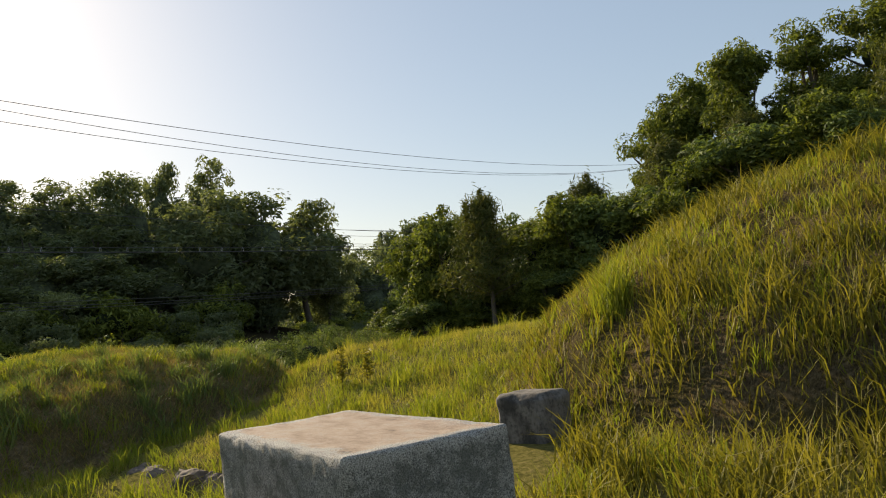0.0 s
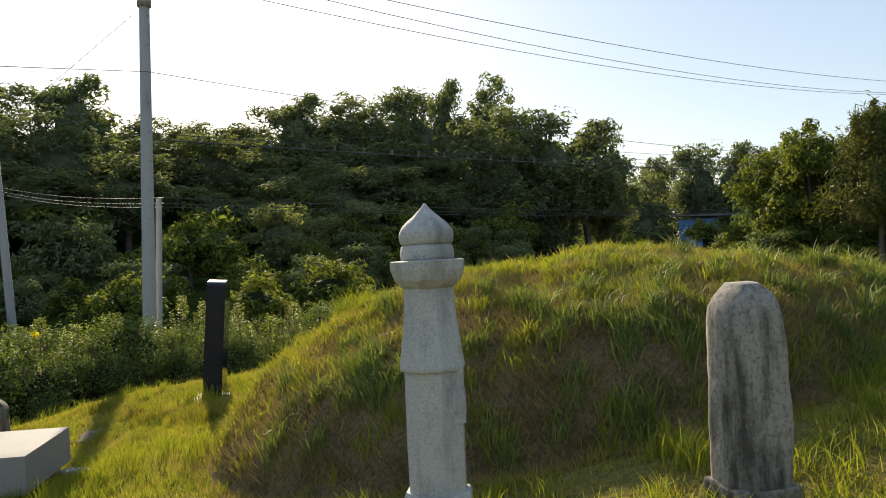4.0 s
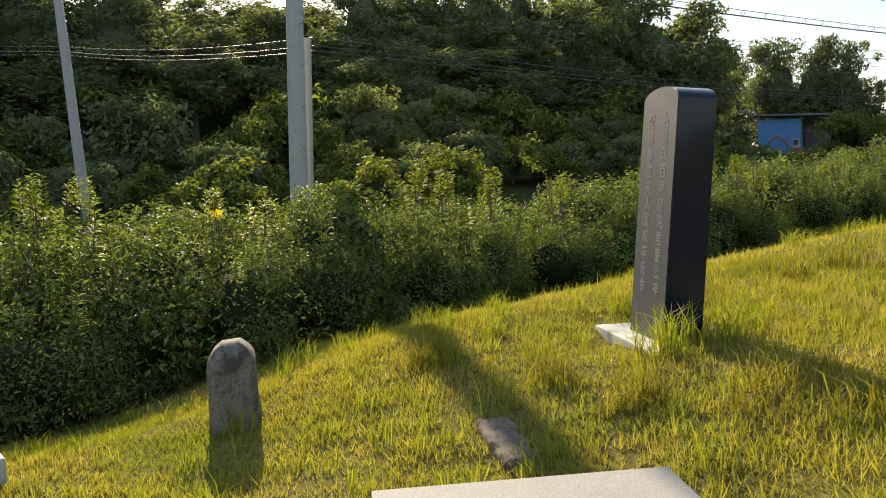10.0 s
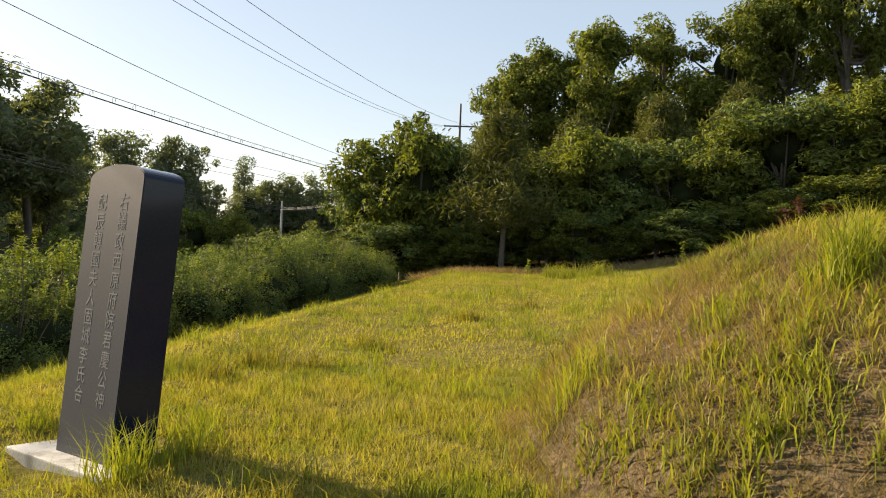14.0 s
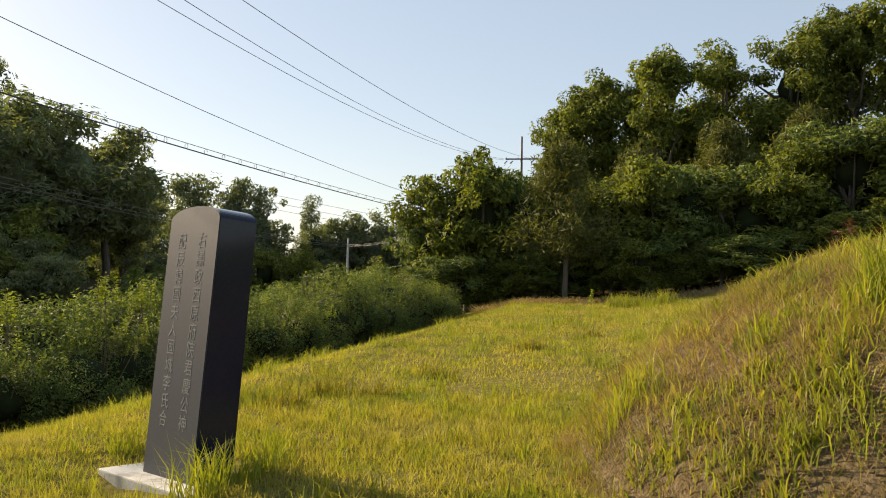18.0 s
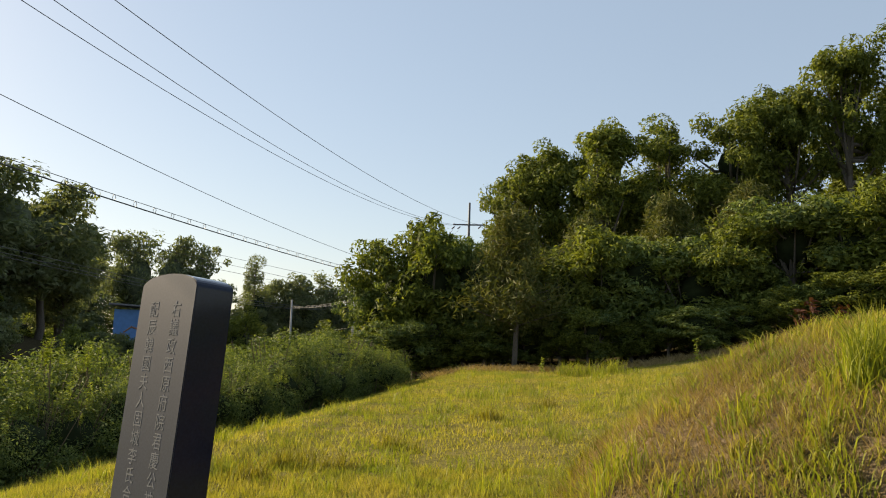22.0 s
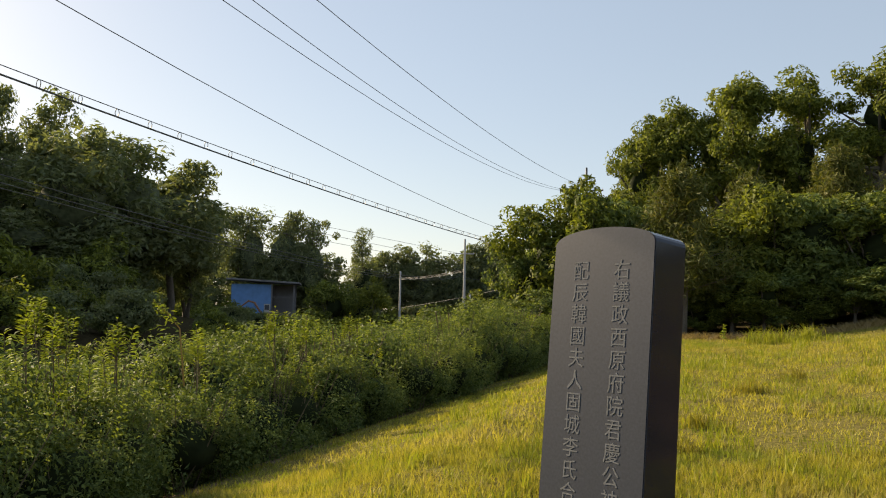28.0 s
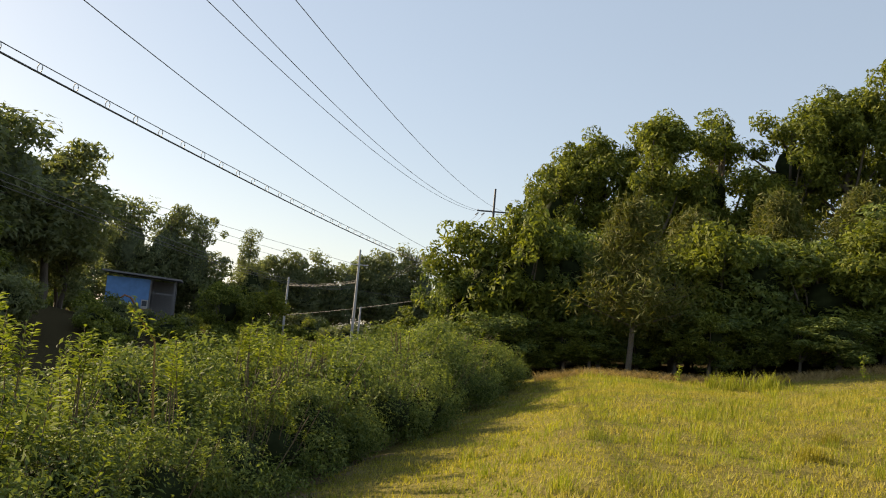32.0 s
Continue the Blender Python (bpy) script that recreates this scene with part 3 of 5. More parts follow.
def stele(x, y, z, turn):
    """The dark upright slab: a round-headed shaft on a pale plinth, with two columns of cut letters on its front."""
    thing = tagged(new("stele"), "tall dark slate stele with round head and carved letters", "stele")
    thing.matrix_world = pose(x, y, z, 0, 0, turn)
    plinth = part("plinth", block("plinth", 1.4, 0.7, 0.5, M_NEW, 0.012), thing, "pale granite plinth sunk in the grass", pose(-0.03, 0.0, -0.586, 0, -2.2, 0))
    lean = pose(0, 0, 0, -4.8, 0, 0)
    hw0, hw1, d0, d1, hs, ha = 0.375, 0.37, 0.152, 0.148, 1.75, 0.1
    out = [(-hw0, -0.12), (hw0, -0.12)] + [(hw1 * math.cos(a), hs + ha * math.sin(a) ** 0.9) for a in [math.pi * i / 20 for i in range(21)]]
    v, f, n = [], [], len(out)
    for s in (-1, 1):
        for px, pz in out:
            d = d0 + (d1 - d0) * pz / hs
            v.append((px, s * d, pz))
    f.append(tuple(range(n)))
    f.append(tuple(range(2 * n - 1, n - 1, -1)))
    for i in range(n):
        k = (i + 1) % n
        f.append((i, n + i, n + k, k))
    bm = bmesh.new()
    bv = [bm.verts.new(c) for c in v]
    for q in f:
        bm.faces.new([bv[i] for i in q])
    bmesh.ops.recalc_face_normals(bm, faces=bm.faces[:])
    sharp = [e for e in bm.edges if len(e.link_faces) == 2 and e.calc_face_angle() > 0.9]
    bmesh.ops.bevel(bm, geom=sharp, offset=0.006, segments=2, affect="EDGES")
    body = bm_mesh("shaft", bm, M_BLACK)
    body.materials.append(M_POLISH)
    body.polygons.foreach_set("material_index", [0 if p.normal.y < -0.9 else 1 for p in body.polygons])
    part("shaft", body, thing, "dark grey slate shaft with polished sides", lean @ pose(0, 0, 0.0))
    for col, text in ((0.15, "右議政西原府院君慶公神"), (-0.15, "配辰韓國夫人固城李氏合")):
        cv = bpy.data.curves.new("letters", "FONT")
        cv.body, cv.size, cv.align_x, cv.space_line, cv.extrude, cv.resolution_u = "\n".join(text), 0.122, "CENTER", 1.06, 0.002, 2
        tmp = new("letters", cv)
        bpy.context.view_layer.update()
        me = bpy.data.meshes.new_from_object(tmp.evaluated_get(bpy.context.evaluated_depsgraph_get()))
        bpy.data.objects.remove(tmp)
        me.materials.clear()
        me.materials.append(M_INSC)
        part("inscription", me, thing, "column of cut letters", lean @ pose(col, -0.148, 1.55, 90 - 0.13, 0, 0))
        bar = block("worn_letter", 0.07, 0.004, 0.009, M_INSC, 0)
        for dz in (0.06, 0.085, 0.11):
            part("worn_letter", bar, thing, "", lean @ pose(col, -0.1495, dz))
    return thing


def offering_table(x, y, top, turn, sx, sy, thick, mat, leg_mat, label, legs=True):
    thing = tagged(new("offering_table"), label, "stone table", "offering tables")
    thing.matrix_world = pose(x, y, top - thick, 0, 0, turn)
    part("slab", block("slab", sx, sy, thick, mat, 0.008), thing)
    if legs:
        drum = lathe("leg", [(0.13, -0.45), (0.15, -0.25), (0.17, -0.1), (0.15, 0.0)], leg_mat, 16)
        for px in (-1, 1):
            for py in (-1, 1):
                part("leg", drum, thing, "squat round granite leg", pose(px * (sx / 2 - 0.24), py * (sy / 2 - 0.22), 0))
    return thing


BUD_TALL = [(0.128, 1.535), (0.146, 1.556), (0.154, 1.586), (0.15, 1.62), (0.134, 1.655), (0.108, 1.69), (0.078, 1.725), (0.048, 1.755), (0.028, 1.775), (0.018, 1.788), (0.006, 1.8)]
BUD_SQUAT = [(0.128, 1.59), (0.138, 1.603), (0.1415, 1.636), (0.137, 1.658), (0.121, 1.685), (0.098, 1.708), (0.07, 1.73), (0.044, 1.755), (0.024, 1.775), (0.013, 1.79), (0.005, 1.8)]


def column(x, y, tip, turn, bud, lean=(0, 0), height=1.8):
    """A carved eight-sided guardian column: an onion bud over a ring, a bowl-shaped cap and a flared collar."""
    thing = tagged(new("stone_column"), "pale carved granite grave column with a pointed bud top", "stone column", "guardian columns")
    thing.matrix_world = pose(x, y, tip - height, lean[0], lean[1], turn)
    top = bud[0][1]                    # where the bud meets its ring
    cap = top - (0.082 if top > 1.56 else 0.062)
    part("plinth", worn_block("plinth", 0.4, 0.4, 0.6, M_NEW, 0.015, 0.006, 2.0), thing, "square granite plinth sunk in the grass", pose(0, 0, -0.44))
    part("base", lathe("base", [(0.188, 0.15), (0.202, 0.16), (0.204, 0.19), (0.182, 0.205), (0.18, 0.215), (0.182, 0.315), (0.172, 0.335)], M_NEW, 8, False), thing)
    part("shaft", lathe("shaft", [(0.152, 0.325), (0.154, 0.6), (0.149, 0.98)], M_NEW, 8, False), thing)
    part("skirt", lathe("skirt", [(0.15, 0.952), (0.17, 0.95), (0.174, 0.965), (0.16, 1.06), (0.142, 1.2), (0.13, cap - 0.13)], M_NEW, 8, False), thing, "flared collar below the cap")
    part("cap", lathe("cap", [(0.131, cap - 0.142), (0.15, cap - 0.13), (0.178, cap - 0.098), (0.192, cap - 0.06), (0.197, cap - 0.045), (0.199, cap - 0.004), (0.192, cap), (0.12, cap + 0.004)], M_NEW, 8, False), thing, "eight-sided bowl-shaped cap")
    part("ring", lathe("ring", [(0.126, cap - 0.002), (0.137, cap + 0.012), (0.139, (cap + top) / 2), (0.133, top - 0.012), (0.118, top + 0.006)], M_NEW, 24), thing, "rounded ring between cap and bud")
    part("bud", lathe("bud", bud, M_NEW, 28), thing)
    rows = [(0.03, 1.07), (0.045, 1.0), (0.05, 0.95), (0.045, 0.9), (0.06, 0.86), (0.09, 0.82), (0.1, 0.77), (0.085, 0.73), (0.05, 0.71), (0.07, 0.68)]
    v = [(0.134 + d * 1.4, s * w * 0.5, z) for w, z in rows for s, d in ((-1, 0.0), (-0.5, 0.026), (0.5, 0.026), (1, 0.0))]
    f = [(4 * j + i, 4 * j + i + 1, 4 * j + i + 5, 4 * j + i + 4) for j in range(len(rows) - 1) for i in range(3)]
    f += [(0, 1, 2, 3), tuple(4 * len(rows) - 4 + i for i in (3, 2, 1, 0))]
    part("carved_animal", mesh_from("carved_animal", v, f, M_NEW, True), thing, "worn carved animal climbing the shaft", Matrix.Rotation(math.radians(22.5), 4, "Z"))
    return thing


def old_post(x, y, top, h, w, d, turn, seed, label, mat, foot=0.0, square=0.55, wear=0.06):
    thing = tagged(new("stone_post"), label, "stone post", "old stone posts")
    thing.matrix_world = pose(x, y, top - h, 0, 0, turn)
    bm = bmesh.new()
    rows, n = 26, 24
    grid = []
    for j in range(rows + 1):
        t = j / rows
        z = -0.3 + (h + 0.3) * t
        cap = math.sqrt(max(0.0, 1 - max(0.0, (t - 0.86) / 0.14) ** 2 * 0.8))
        ring = []
        for i in range(n):
            a = 2 * math.pi * i / n
            c, s = math.cos(a), math.sin(a)
            px = (abs(c) ** square) * math.copysign(1, c) * w / 2 * (1 - 0.1 * t) * cap
            py = (abs(s) ** square) * math.copysign(1, s) * d / 2 * (1 - 0.1 * t) * cap
            q = Vector((px * 5 + seed, py * 5, z * 4))
            k = 1 + wear * noise.noise(q) + wear * 0.6 * noise.noise(q * 3) + 0.02 * noise.noise(q * 9)
            ring.append(bm.verts.new((px * k, py * k, z + 0.015 * noise.noise(q * 1.7))))
        grid.append(ring)
    for j in range(rows):
        for i in range(n):
            bm.faces.new((grid[j][i], grid[j][(i + 1) % n], grid[j + 1][(i + 1) % n], grid[j + 1][i]))
    bm.faces.new(grid[-1])
    bm.faces.new(grid[0][::-1])
    part("shaft", bm_mesh("shaft", bm, mat, True), thing)
    if foot:
        part("foot_stone", worn_block("foot_stone", w * 1.02, d * 1.04, foot + 0.3, M_POSTBASE, 0.02, 0.012, seed), thing, "darker cracked foot of the post", pose(0, 0, -0.3))
    return thing


def rock(x, y, sx, sy, sz, turn, seed, label="rough stone half buried in the grass", z=None, mat=None):
    bm = bmesh.new()
    bmesh.ops.create_icosphere(bm, subdivisions=4, radius=0.5)
    cut = random.Random(seed * 7 + 1)
    planes = [(Vector((cut.gauss(0, 1), cut.gauss(0, 1), cut.gauss(0, 0.8))).normalized(), cut.uniform(0.26, 0.42)) for i in range(13)]
    for v in bm.verts:
        for n, d in planes:
            over = v.co.dot(n) - d
            if over > 0:
                v.co -= n * over
        q = v.co * 5 + Vector((seed * 3.1, 0, 0))
        v.co *= 1.15 + 0.1 * noise.noise(q) + 0.06 * noise.noise(q * 4)
        v.co = Vector((v.co.x * sx, v.co.y * sy, v.co.z * sz))
    ob = new("kerb_stone", bm_mesh("kerb_stone", bm, mat or M_ROCK, False))
    ob.matrix_world = pose(x, y, surf(x, y) - sz * 0.06 if z is None else z, 3 * seed % 7, 2, turn)
    return tagged(ob, label, "stone", "kerb stones")


stele(-18.52, 5.09, -0.435, -31.0)
offering_table(-15.75, 1.27, -0.245, -30.7, 1.63, 1.1, 0.41, M_TABLE, M_NEW, "pale sawn granite offering table on squat legs")
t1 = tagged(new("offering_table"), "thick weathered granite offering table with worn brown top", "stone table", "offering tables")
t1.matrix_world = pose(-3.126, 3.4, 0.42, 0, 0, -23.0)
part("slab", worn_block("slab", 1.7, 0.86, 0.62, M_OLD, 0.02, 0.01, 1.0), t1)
step = new("step_stone", worn_block("step_stone", 0.6, 0.3, 0.26, M_OLDLOW, 0.03, 0.014, 4.0))
step.matrix_world = pose(-3.42, 2.9, 0.41, 1, -1, -24)
tagged(step, "low flat stone block before the old table", "stone block")
# Stained block in a darker granite, which also carries its shaded side.
back = new("spirit_seat_stone", worn_block("spirit_seat_stone", 0.43, 0.38, 0.6, M_LICHEN, 0.05, 0.016, 7.0))
back.matrix_world = pose(-3.22, 5.5, 0.34, 0, 0, -8)
tagged(back, "weathered granite block at the foot of the mound", "stone block")
kerb = new("kerb_slab", worn_block("kerb_slab", 0.6, 0.3, 0.24, M_ROCK, 0.035, 0.016, 9.0))
kerb.matrix_world = pose(-4.76, 4.22, 0.235, 0, 1, -28)
tagged(kerb, "long flat brownish kerb stone beside the old table", "stone", "kerb stones")
column(-8.48, 1.86, 1.89, 0, BUD_SQUAT)
column(-20.12, 0.37, 0.87, 0, BUD_TALL, (0.4, 0))
old_post(-7.6, 3.32, 1.39, 1.35, 0.4, 0.34, -20, 1.0, "old rounded granite post with black stains", M_POST, 0.28, 0.42)
old_post(-20.03, 2.11, -0.3, 0.86, 0.44, 0.36, -30, 4.0, "short worn dark granite post with lichen", M_LICHEN, 0.0, 0.36, 0.08)
for i in range(11):
    x = -7.35 + 0.205 * i
    y = 5.14 - 0.04 * i + 0.05 * math.sin(2.3 * i)
    w = 0.3 + 0.11 * math.sin(1.7 * i + 0.6)
    rock(x, y, w * 1.25, w, 0.26 + 0.05 * math.cos(2.9 * i), -20 + 31 * i, i + 1, z=0.3 + 0.02 * (i % 3))
    STONES.append((x, y - 0.2, 0.22))
sunk = new("flat_stone", worn_block("flat_stone", 0.78, 0.24, 0.2, M_ROCK, 0.04, 0.022, 12.0))
sunk.matrix_world = pose(-17.93, 2.9, ground_z(-17.93, 2.9) - 0.165, 0, 2, -26)
tagged(sunk, "long flat dark stone sunk in the lawn", "stone")
pale = new("flat_stone", worn_block("flat_stone", 0.42, 0.24, 0.14, M_NEW, 0.02, 0.01, 15.0))
pale.matrix_world = pose(-15.82, 2.12, ground_z(-15.82, 2.12) - 0.09, 1, -2, 20)
tagged(pale, "pale flat stone in the grass beside the granite table", "stone")


# ---- poles and cables ----
def pole(name, x, y, base, top, r0, r1, label, arms=(), lean=(0, 0), mat=None):
    thing = tagged(new(name), label, "utility pole", "utility poles")
    thing.matrix_world = pose(x, y, base, lean[0], lean[1], 0)
    h = top - base
    part("shaft", lathe("shaft", [(r0, -0.5), (r0, 0.0), (r1, h), (r1 * 0.7, h + 0.03)], mat or M_CONC, 20), thing)
    for z, length, turn in arms:
        arm = part("crossarm", block("crossarm", length, 0.11, 0.14, mat or M_STEEL, 0.01), thing, "steel crossarm", pose(0, 0.12, z - base, 0, 0, turn))
        for s in (-1, -0.2, 1) if length > 2 else (-1, 1):
            part("insulator", lathe("insulator", [(0.03, 0.0), (0.06, 0.03), (0.035, 0.07), (0.06, 0.1), (0.03, 0.16)], M_CERAM, 10), arm, "", pose(s * (length / 2 - 0.08), 0, 0.08))
    return thing


def cable(name, a, b, sag, r, label, n=24, rings=0):
    a, b = np.array(a, float), np.array(b, float)
    t = np.linspace(0, 1, n)
    p = a + (b - a) * t[:, None]
    p[:, 2] -= sag * 4 * t * (1 - t)
    thing = tagged(new(name, tube_mesh(name, [np.column_stack([p, np.full(n, r)])], M_CABLE, 5)), label, "cable")
    if rings:
        q = p.copy()
        q[:, 2] += 0.2
        part("carrier_wire", tube_mesh("carrier_wire", [np.column_stack([q, np.full(n, r * 0.5)])], M_CABLE, 5), thing)
        ringm = tube_mesh("spacer_ring", [[(0.0, 0.06 * math.sin(s), 0.1 + 0.1 * math.cos(s), 0.011) for s in np.linspace(0, 6.283, 9)]], M_STEEL, 5)
        for i in range(rings):
            s = (i + 0.5) / rings
            c = a + (b - a) * s
            part("spacer_ring", ringm, thing, "", pose(c[0], c[1], c[2] - sag * 4 * s * (1 - s), 0, 0, 90))
    return thing


PB = (-31.82, 8.83)
PY = (-31.0, 86.0)
pb = pole("utility_pole", *PB, -2.8, 11.3, 0.225, 0.15, "tall grey concrete utility pole with wires", lean=(-1.17, 1.55))
part("top_bracket", tube_mesh("top_bracket", [[(0.1, 0.1, 13.0, 0.05), (0.3, 0.7, 13.6, 0.05), (0.3, 0.75, 14.3, 0.05)]], M_STEEL), pb, "bent steel bracket")
part("top_pin", lathe("top_pin", [(0.06, 14.1), (0.05, 14.4), (0.09, 14.45), (0.05, 14.55)], M_CERAM, 10), pb)
for zz in (13.2, 13.4):
    part("insulator", lathe("insulator", [(0.05, -0.3), (0.07, -0.26), (0.05, -0.2), (0.05, 0.2), (0.07, 0.26), (0.05, 0.3)], M_CERAM, 8), pb, "", pose(0, 0, zz, 90, 0, 0))
part("band", lathe("band", [(0.215, 12.6), (0.215, 13.05), (0.18, 13.06)], M_STEEL, 16), pb, "steel clamp")
bolt = tube_mesh("step_bolt", [[(0, 0, 0, 0.012), (0.18, 0, 0, 0.012)]], M_STEEL, 5)
for i in range(20):
    part("step_bolt", bolt, pb, "", pose(0.16 * (-1) ** i, 0, 4.2 + 0.45 * i, 0, 0, 180 * (i % 2)))
cable("guy_wire", (PB[0], PB[1], 9.6), (-36.0, -3.0, -2.0), 0.0, 0.008, "thin steel guy wire from the pole", 8)
pole("utility_pole", -32.05, 9.17, -2.8, 3.86, 0.12, 0.09, "short slim concrete pole beside the tall one", lean=(-2.4, 0.6))
pole("utility_pole", -47.0, 8.35, -1.6, 11.5, 0.2, 0.13, "distant leaning concrete utility pole", lean=(2.7, 0))
py = pole("power_pole", *PY, 3.0, 16.05, 0.2, 0.1, "tall steel power pole with crossarms and strain insulators", arms=((13.72, 3.3, 6),), mat=M_CABLE)
part("lower_crossarm", block("lower_crossarm", 1.9, 0.1, 0.12, M_CABLE, 0.01), py, "", pose(-0.85, 0.1, 9.05, 0, -4, 6))
strain = lathe("strain_insulator", [(0.03, 0.0), (0.075, 0.06), (0.04, 0.12), (0.075, 0.18), (0.04, 0.24), (0.075, 0.3), (0.03, 0.42)], M_CABLE, 8)
for px, pz, tip in ((-1.5, 10.62, 130), (-0.9, 10.62, 130), (1.25, 10.66, 130), (-1.7, 8.98, 160), (-1.3, 8.98, 200)):
    part("strain_insulator", strain, py, "", pose(px, 0.1, pz, 0, -tip, 0))
pole("utility_pole", -71.2, 140.0, -2.4, 8.6, 0.22, 0.15, "far concrete pole over the road")
pole("utility_pole", -54.0, 121.0, -2.7, 12.3, 0.24, 0.14, "far concrete pole with a short crossarm", arms=((10.1, 2.6, 15),))
pole("utility_pole", -53.1, 121.0, -2.7, 4.2, 0.15, 0.13, "short far pole beside a taller one")
for dx in (-1.55, -0.95):
    cable("power_cable", (PY[0] + dx, 86.0, 13.4), (-48.0 + dx, 121.0, 8.6), 0.6, 0.014, "thin dark overhead power cable")
for xb, zb, xa, ya, za in ((-55.2, 10.3, -84.8, 37.8, 15.3), (-54.9, 9.1, -85.1, 42.2, 15.0), (-54.6, 8.4, -85.4, 42.4, 13.7)):
    cable("far_cable", (xb, 121.0, zb), (xa, ya, za), 0.25, 0.022, "thin dark cable from the distant pole into the wood")
for xa, za, xb, zb, sag in ((-29.9, 11.09, -30.0, 13.81, 1.53), (-32.16, 11.71, -32.23, 13.77, 2.01), (-32.86, 11.36, -32.84, 13.73, 1.84)):
    cable("power_cable", (xa, 9.0, za), (xb, 86.0, zb), sag, 0.014, "thin dark overhead power cable")
    cable("power_cable", (xa, 9.0, za), (xa - 6, -70.0, 12.5), 1.7, 0.014, "thin dark overhead power cable")
cable("neutral_cable", (-31.18, 9.0, 7.71), (-31.17, 86.0, 8.06), 1.5, 0.012, "thin dark overhead cable")
cable("neutral_cable", (-31.18, 9.0, 7.71), (-37.0, -70.0, 9.0), 1.2, 0.012, "thin dark overhead cable")
cable("bundled_cable", (-31.95, 9.0, 5.75), (-32.07, 86.0, 6.78), 0.7, 0.024, "thick bundled cable with carrier wire and spacer rings", 40, 60)
for dz in (0.0, 0.12, 0.3):
    cable("telephone_cable", (-31.95, 9.6, 3.6 + dz), (-47.0, 8.1, 5.3 + dz), 0.2, 0.012, "thin dark telephone cable")
    cable("telephone_cable", (-47.0, 8.1, 5.3 + dz), (-66.0, -45.0, 7.4 + dz), 0.5, 0.012, "thin dark telephone cable")
    cable("telephone_cable", (-31.95, 9.6, 3.6 + dz), (-54.0, 121.0, 7.0 + dz), 1.4, 0.012, "thin dark telephone cable")
    cable("telephone_cable", (-71.2, 140.0, 7.2 + dz), (-54.0, 121.0, 7.6 + dz), 0.3, 0.025, "thin dark telephone cable")
cable("road_cable", (-71.2, 140.0, 2.3), (-44.0, 119.0, 5.9), 0.25, 0.035, "thick cable strung low across the road")
cable("road_cable", (-54.0, 121.0, 6.6), (-36.0, 124.0, 6.6), 0.5, 0.03, "thick cable strung low across the road")


# ---- the barn and the digger ----
def barn():
    thing = tagged(new("barn"), "open barn with blue sheet wall and dark roof", "barn")
    thing.matrix_world = pose(-87.5, 122.5, -0.8, 0, 0, 25)
    part("side_wall", block("side_wall", 6.0, 0.15, 6.2, M_BLUE, 0), thing, "blue sheet wall", pose(-1.8, -3.0, 0))
    part("back_wall", block("back_wall", 9.6, 0.15, 6.2, M_ROOF, 0), thing, "dark back wall", pose(0, 3.5, 0))
    part("end_wall", block("end_wall", 0.15, 6.5, 6.2, M_BLUE, 0), thing, "", pose(-4.8, 0.3, 0))
    part("roof", block("roof", 11.2, 8.4, 0.25, M_ROOF, 0.02), thing, "", pose(0, 0, 6.6, 0, 2.5, 0))
    for px in (1.3, 4.7):
        for py in (-3.0, 3.3):
            part("post", block("post", 0.22, 0.22, 6.7, M_ROOF, 0), thing, "", pose(px, py, 0))
    part("rail", block("rail", 3.5, 0.12, 0.15, M_ROOF, 0), thing, "", pose(3.0, -3.0, 4.2))


def digger():
    thing = tagged(new("excavator"), "orange excavator with folded arm parked by the barn", "excavator")
    thing.matrix_world = pose(-83.5, 116.0, -0.4, 0, 0, 25) @ Matrix.Scale(0.8, 4)
    for s in (-0.9, 0.9):
        part("track", block("track", 3.2, 0.5, 0.7, M_ROOF, 0.2), thing, "dark crawler track", pose(0, s, 0))
    part("house", block("house", 2.4, 1.9, 1.0, M_ORANGE, 0.1), thing, "", pose(0.3, 0, 0.8))
    cab = part("cab", block("cab", 1.1, 0.9, 1.6, M_WHITE, 0.08), thing, "pale cab frame", pose(0.2, -0.5, 1.8))
    part("cab_window", block("cab_window", 0.8, 0.02, 0.9, M_BLACK, 0), cab, "dark glass", pose(0, -0.46, 0.5))
    part("boom", tube_mesh("boom", [[(-0.8, 0.3, 1.5, 0.22), (-2.2, 0.3, 3.6, 0.22), (-3.3, 0.3, 3.9, 0.18)]], M_ORANGE), thing)
    part("stick", tube_mesh("stick", [[(-3.2, 0.3, 4.0, 0.18), (-4.6, 0.3, 2.9, 0.15)]], M_ORANGE), thing)
    part("bucket", block("bucket", 0.8, 0.9, 0.7, M_ROOF, 0.1), thing, "", pose(-4.7, 0.3, 2.1))


def earth_bank(x, y, sx, sy, sz, turn, seed):
    """A long low bank of dug earth."""
    n = 26
    v = []
    for j in range(n + 1):
        for i in range(n + 1):
            u, w = 2 * i / n - 1, 2 * j / n - 1
            d = max(0.0, 1 - u * u) * max(0.0, 1 - w * w)
            q = Vector((u * sx * 0.6, w * sy * 0.6, seed))
            v.append((u * sx / 2, w * sy / 2, sz * d ** 0.7 * (1 + 0.35 * noise.noise(q)) + 0.1 * d * noise.noise(q * 4) - 0.12))
    f = [(j * (n + 1) + i, j * (n + 1) + i + 1, (j + 1) * (n + 1) + i + 1, (j + 1) * (n + 1) + i) for j in range(n) for i in range(n)]
    ob = new("earth_bank", mesh_from("earth_bank", v, f, M_SUBSOIL, True))
    ob.matrix_world = pose(x, y, ground_z(x, y), 0, 0, turn)
    tagged(ob, "low bank of dug orange-brown earth beside the bare field", "earth heap")


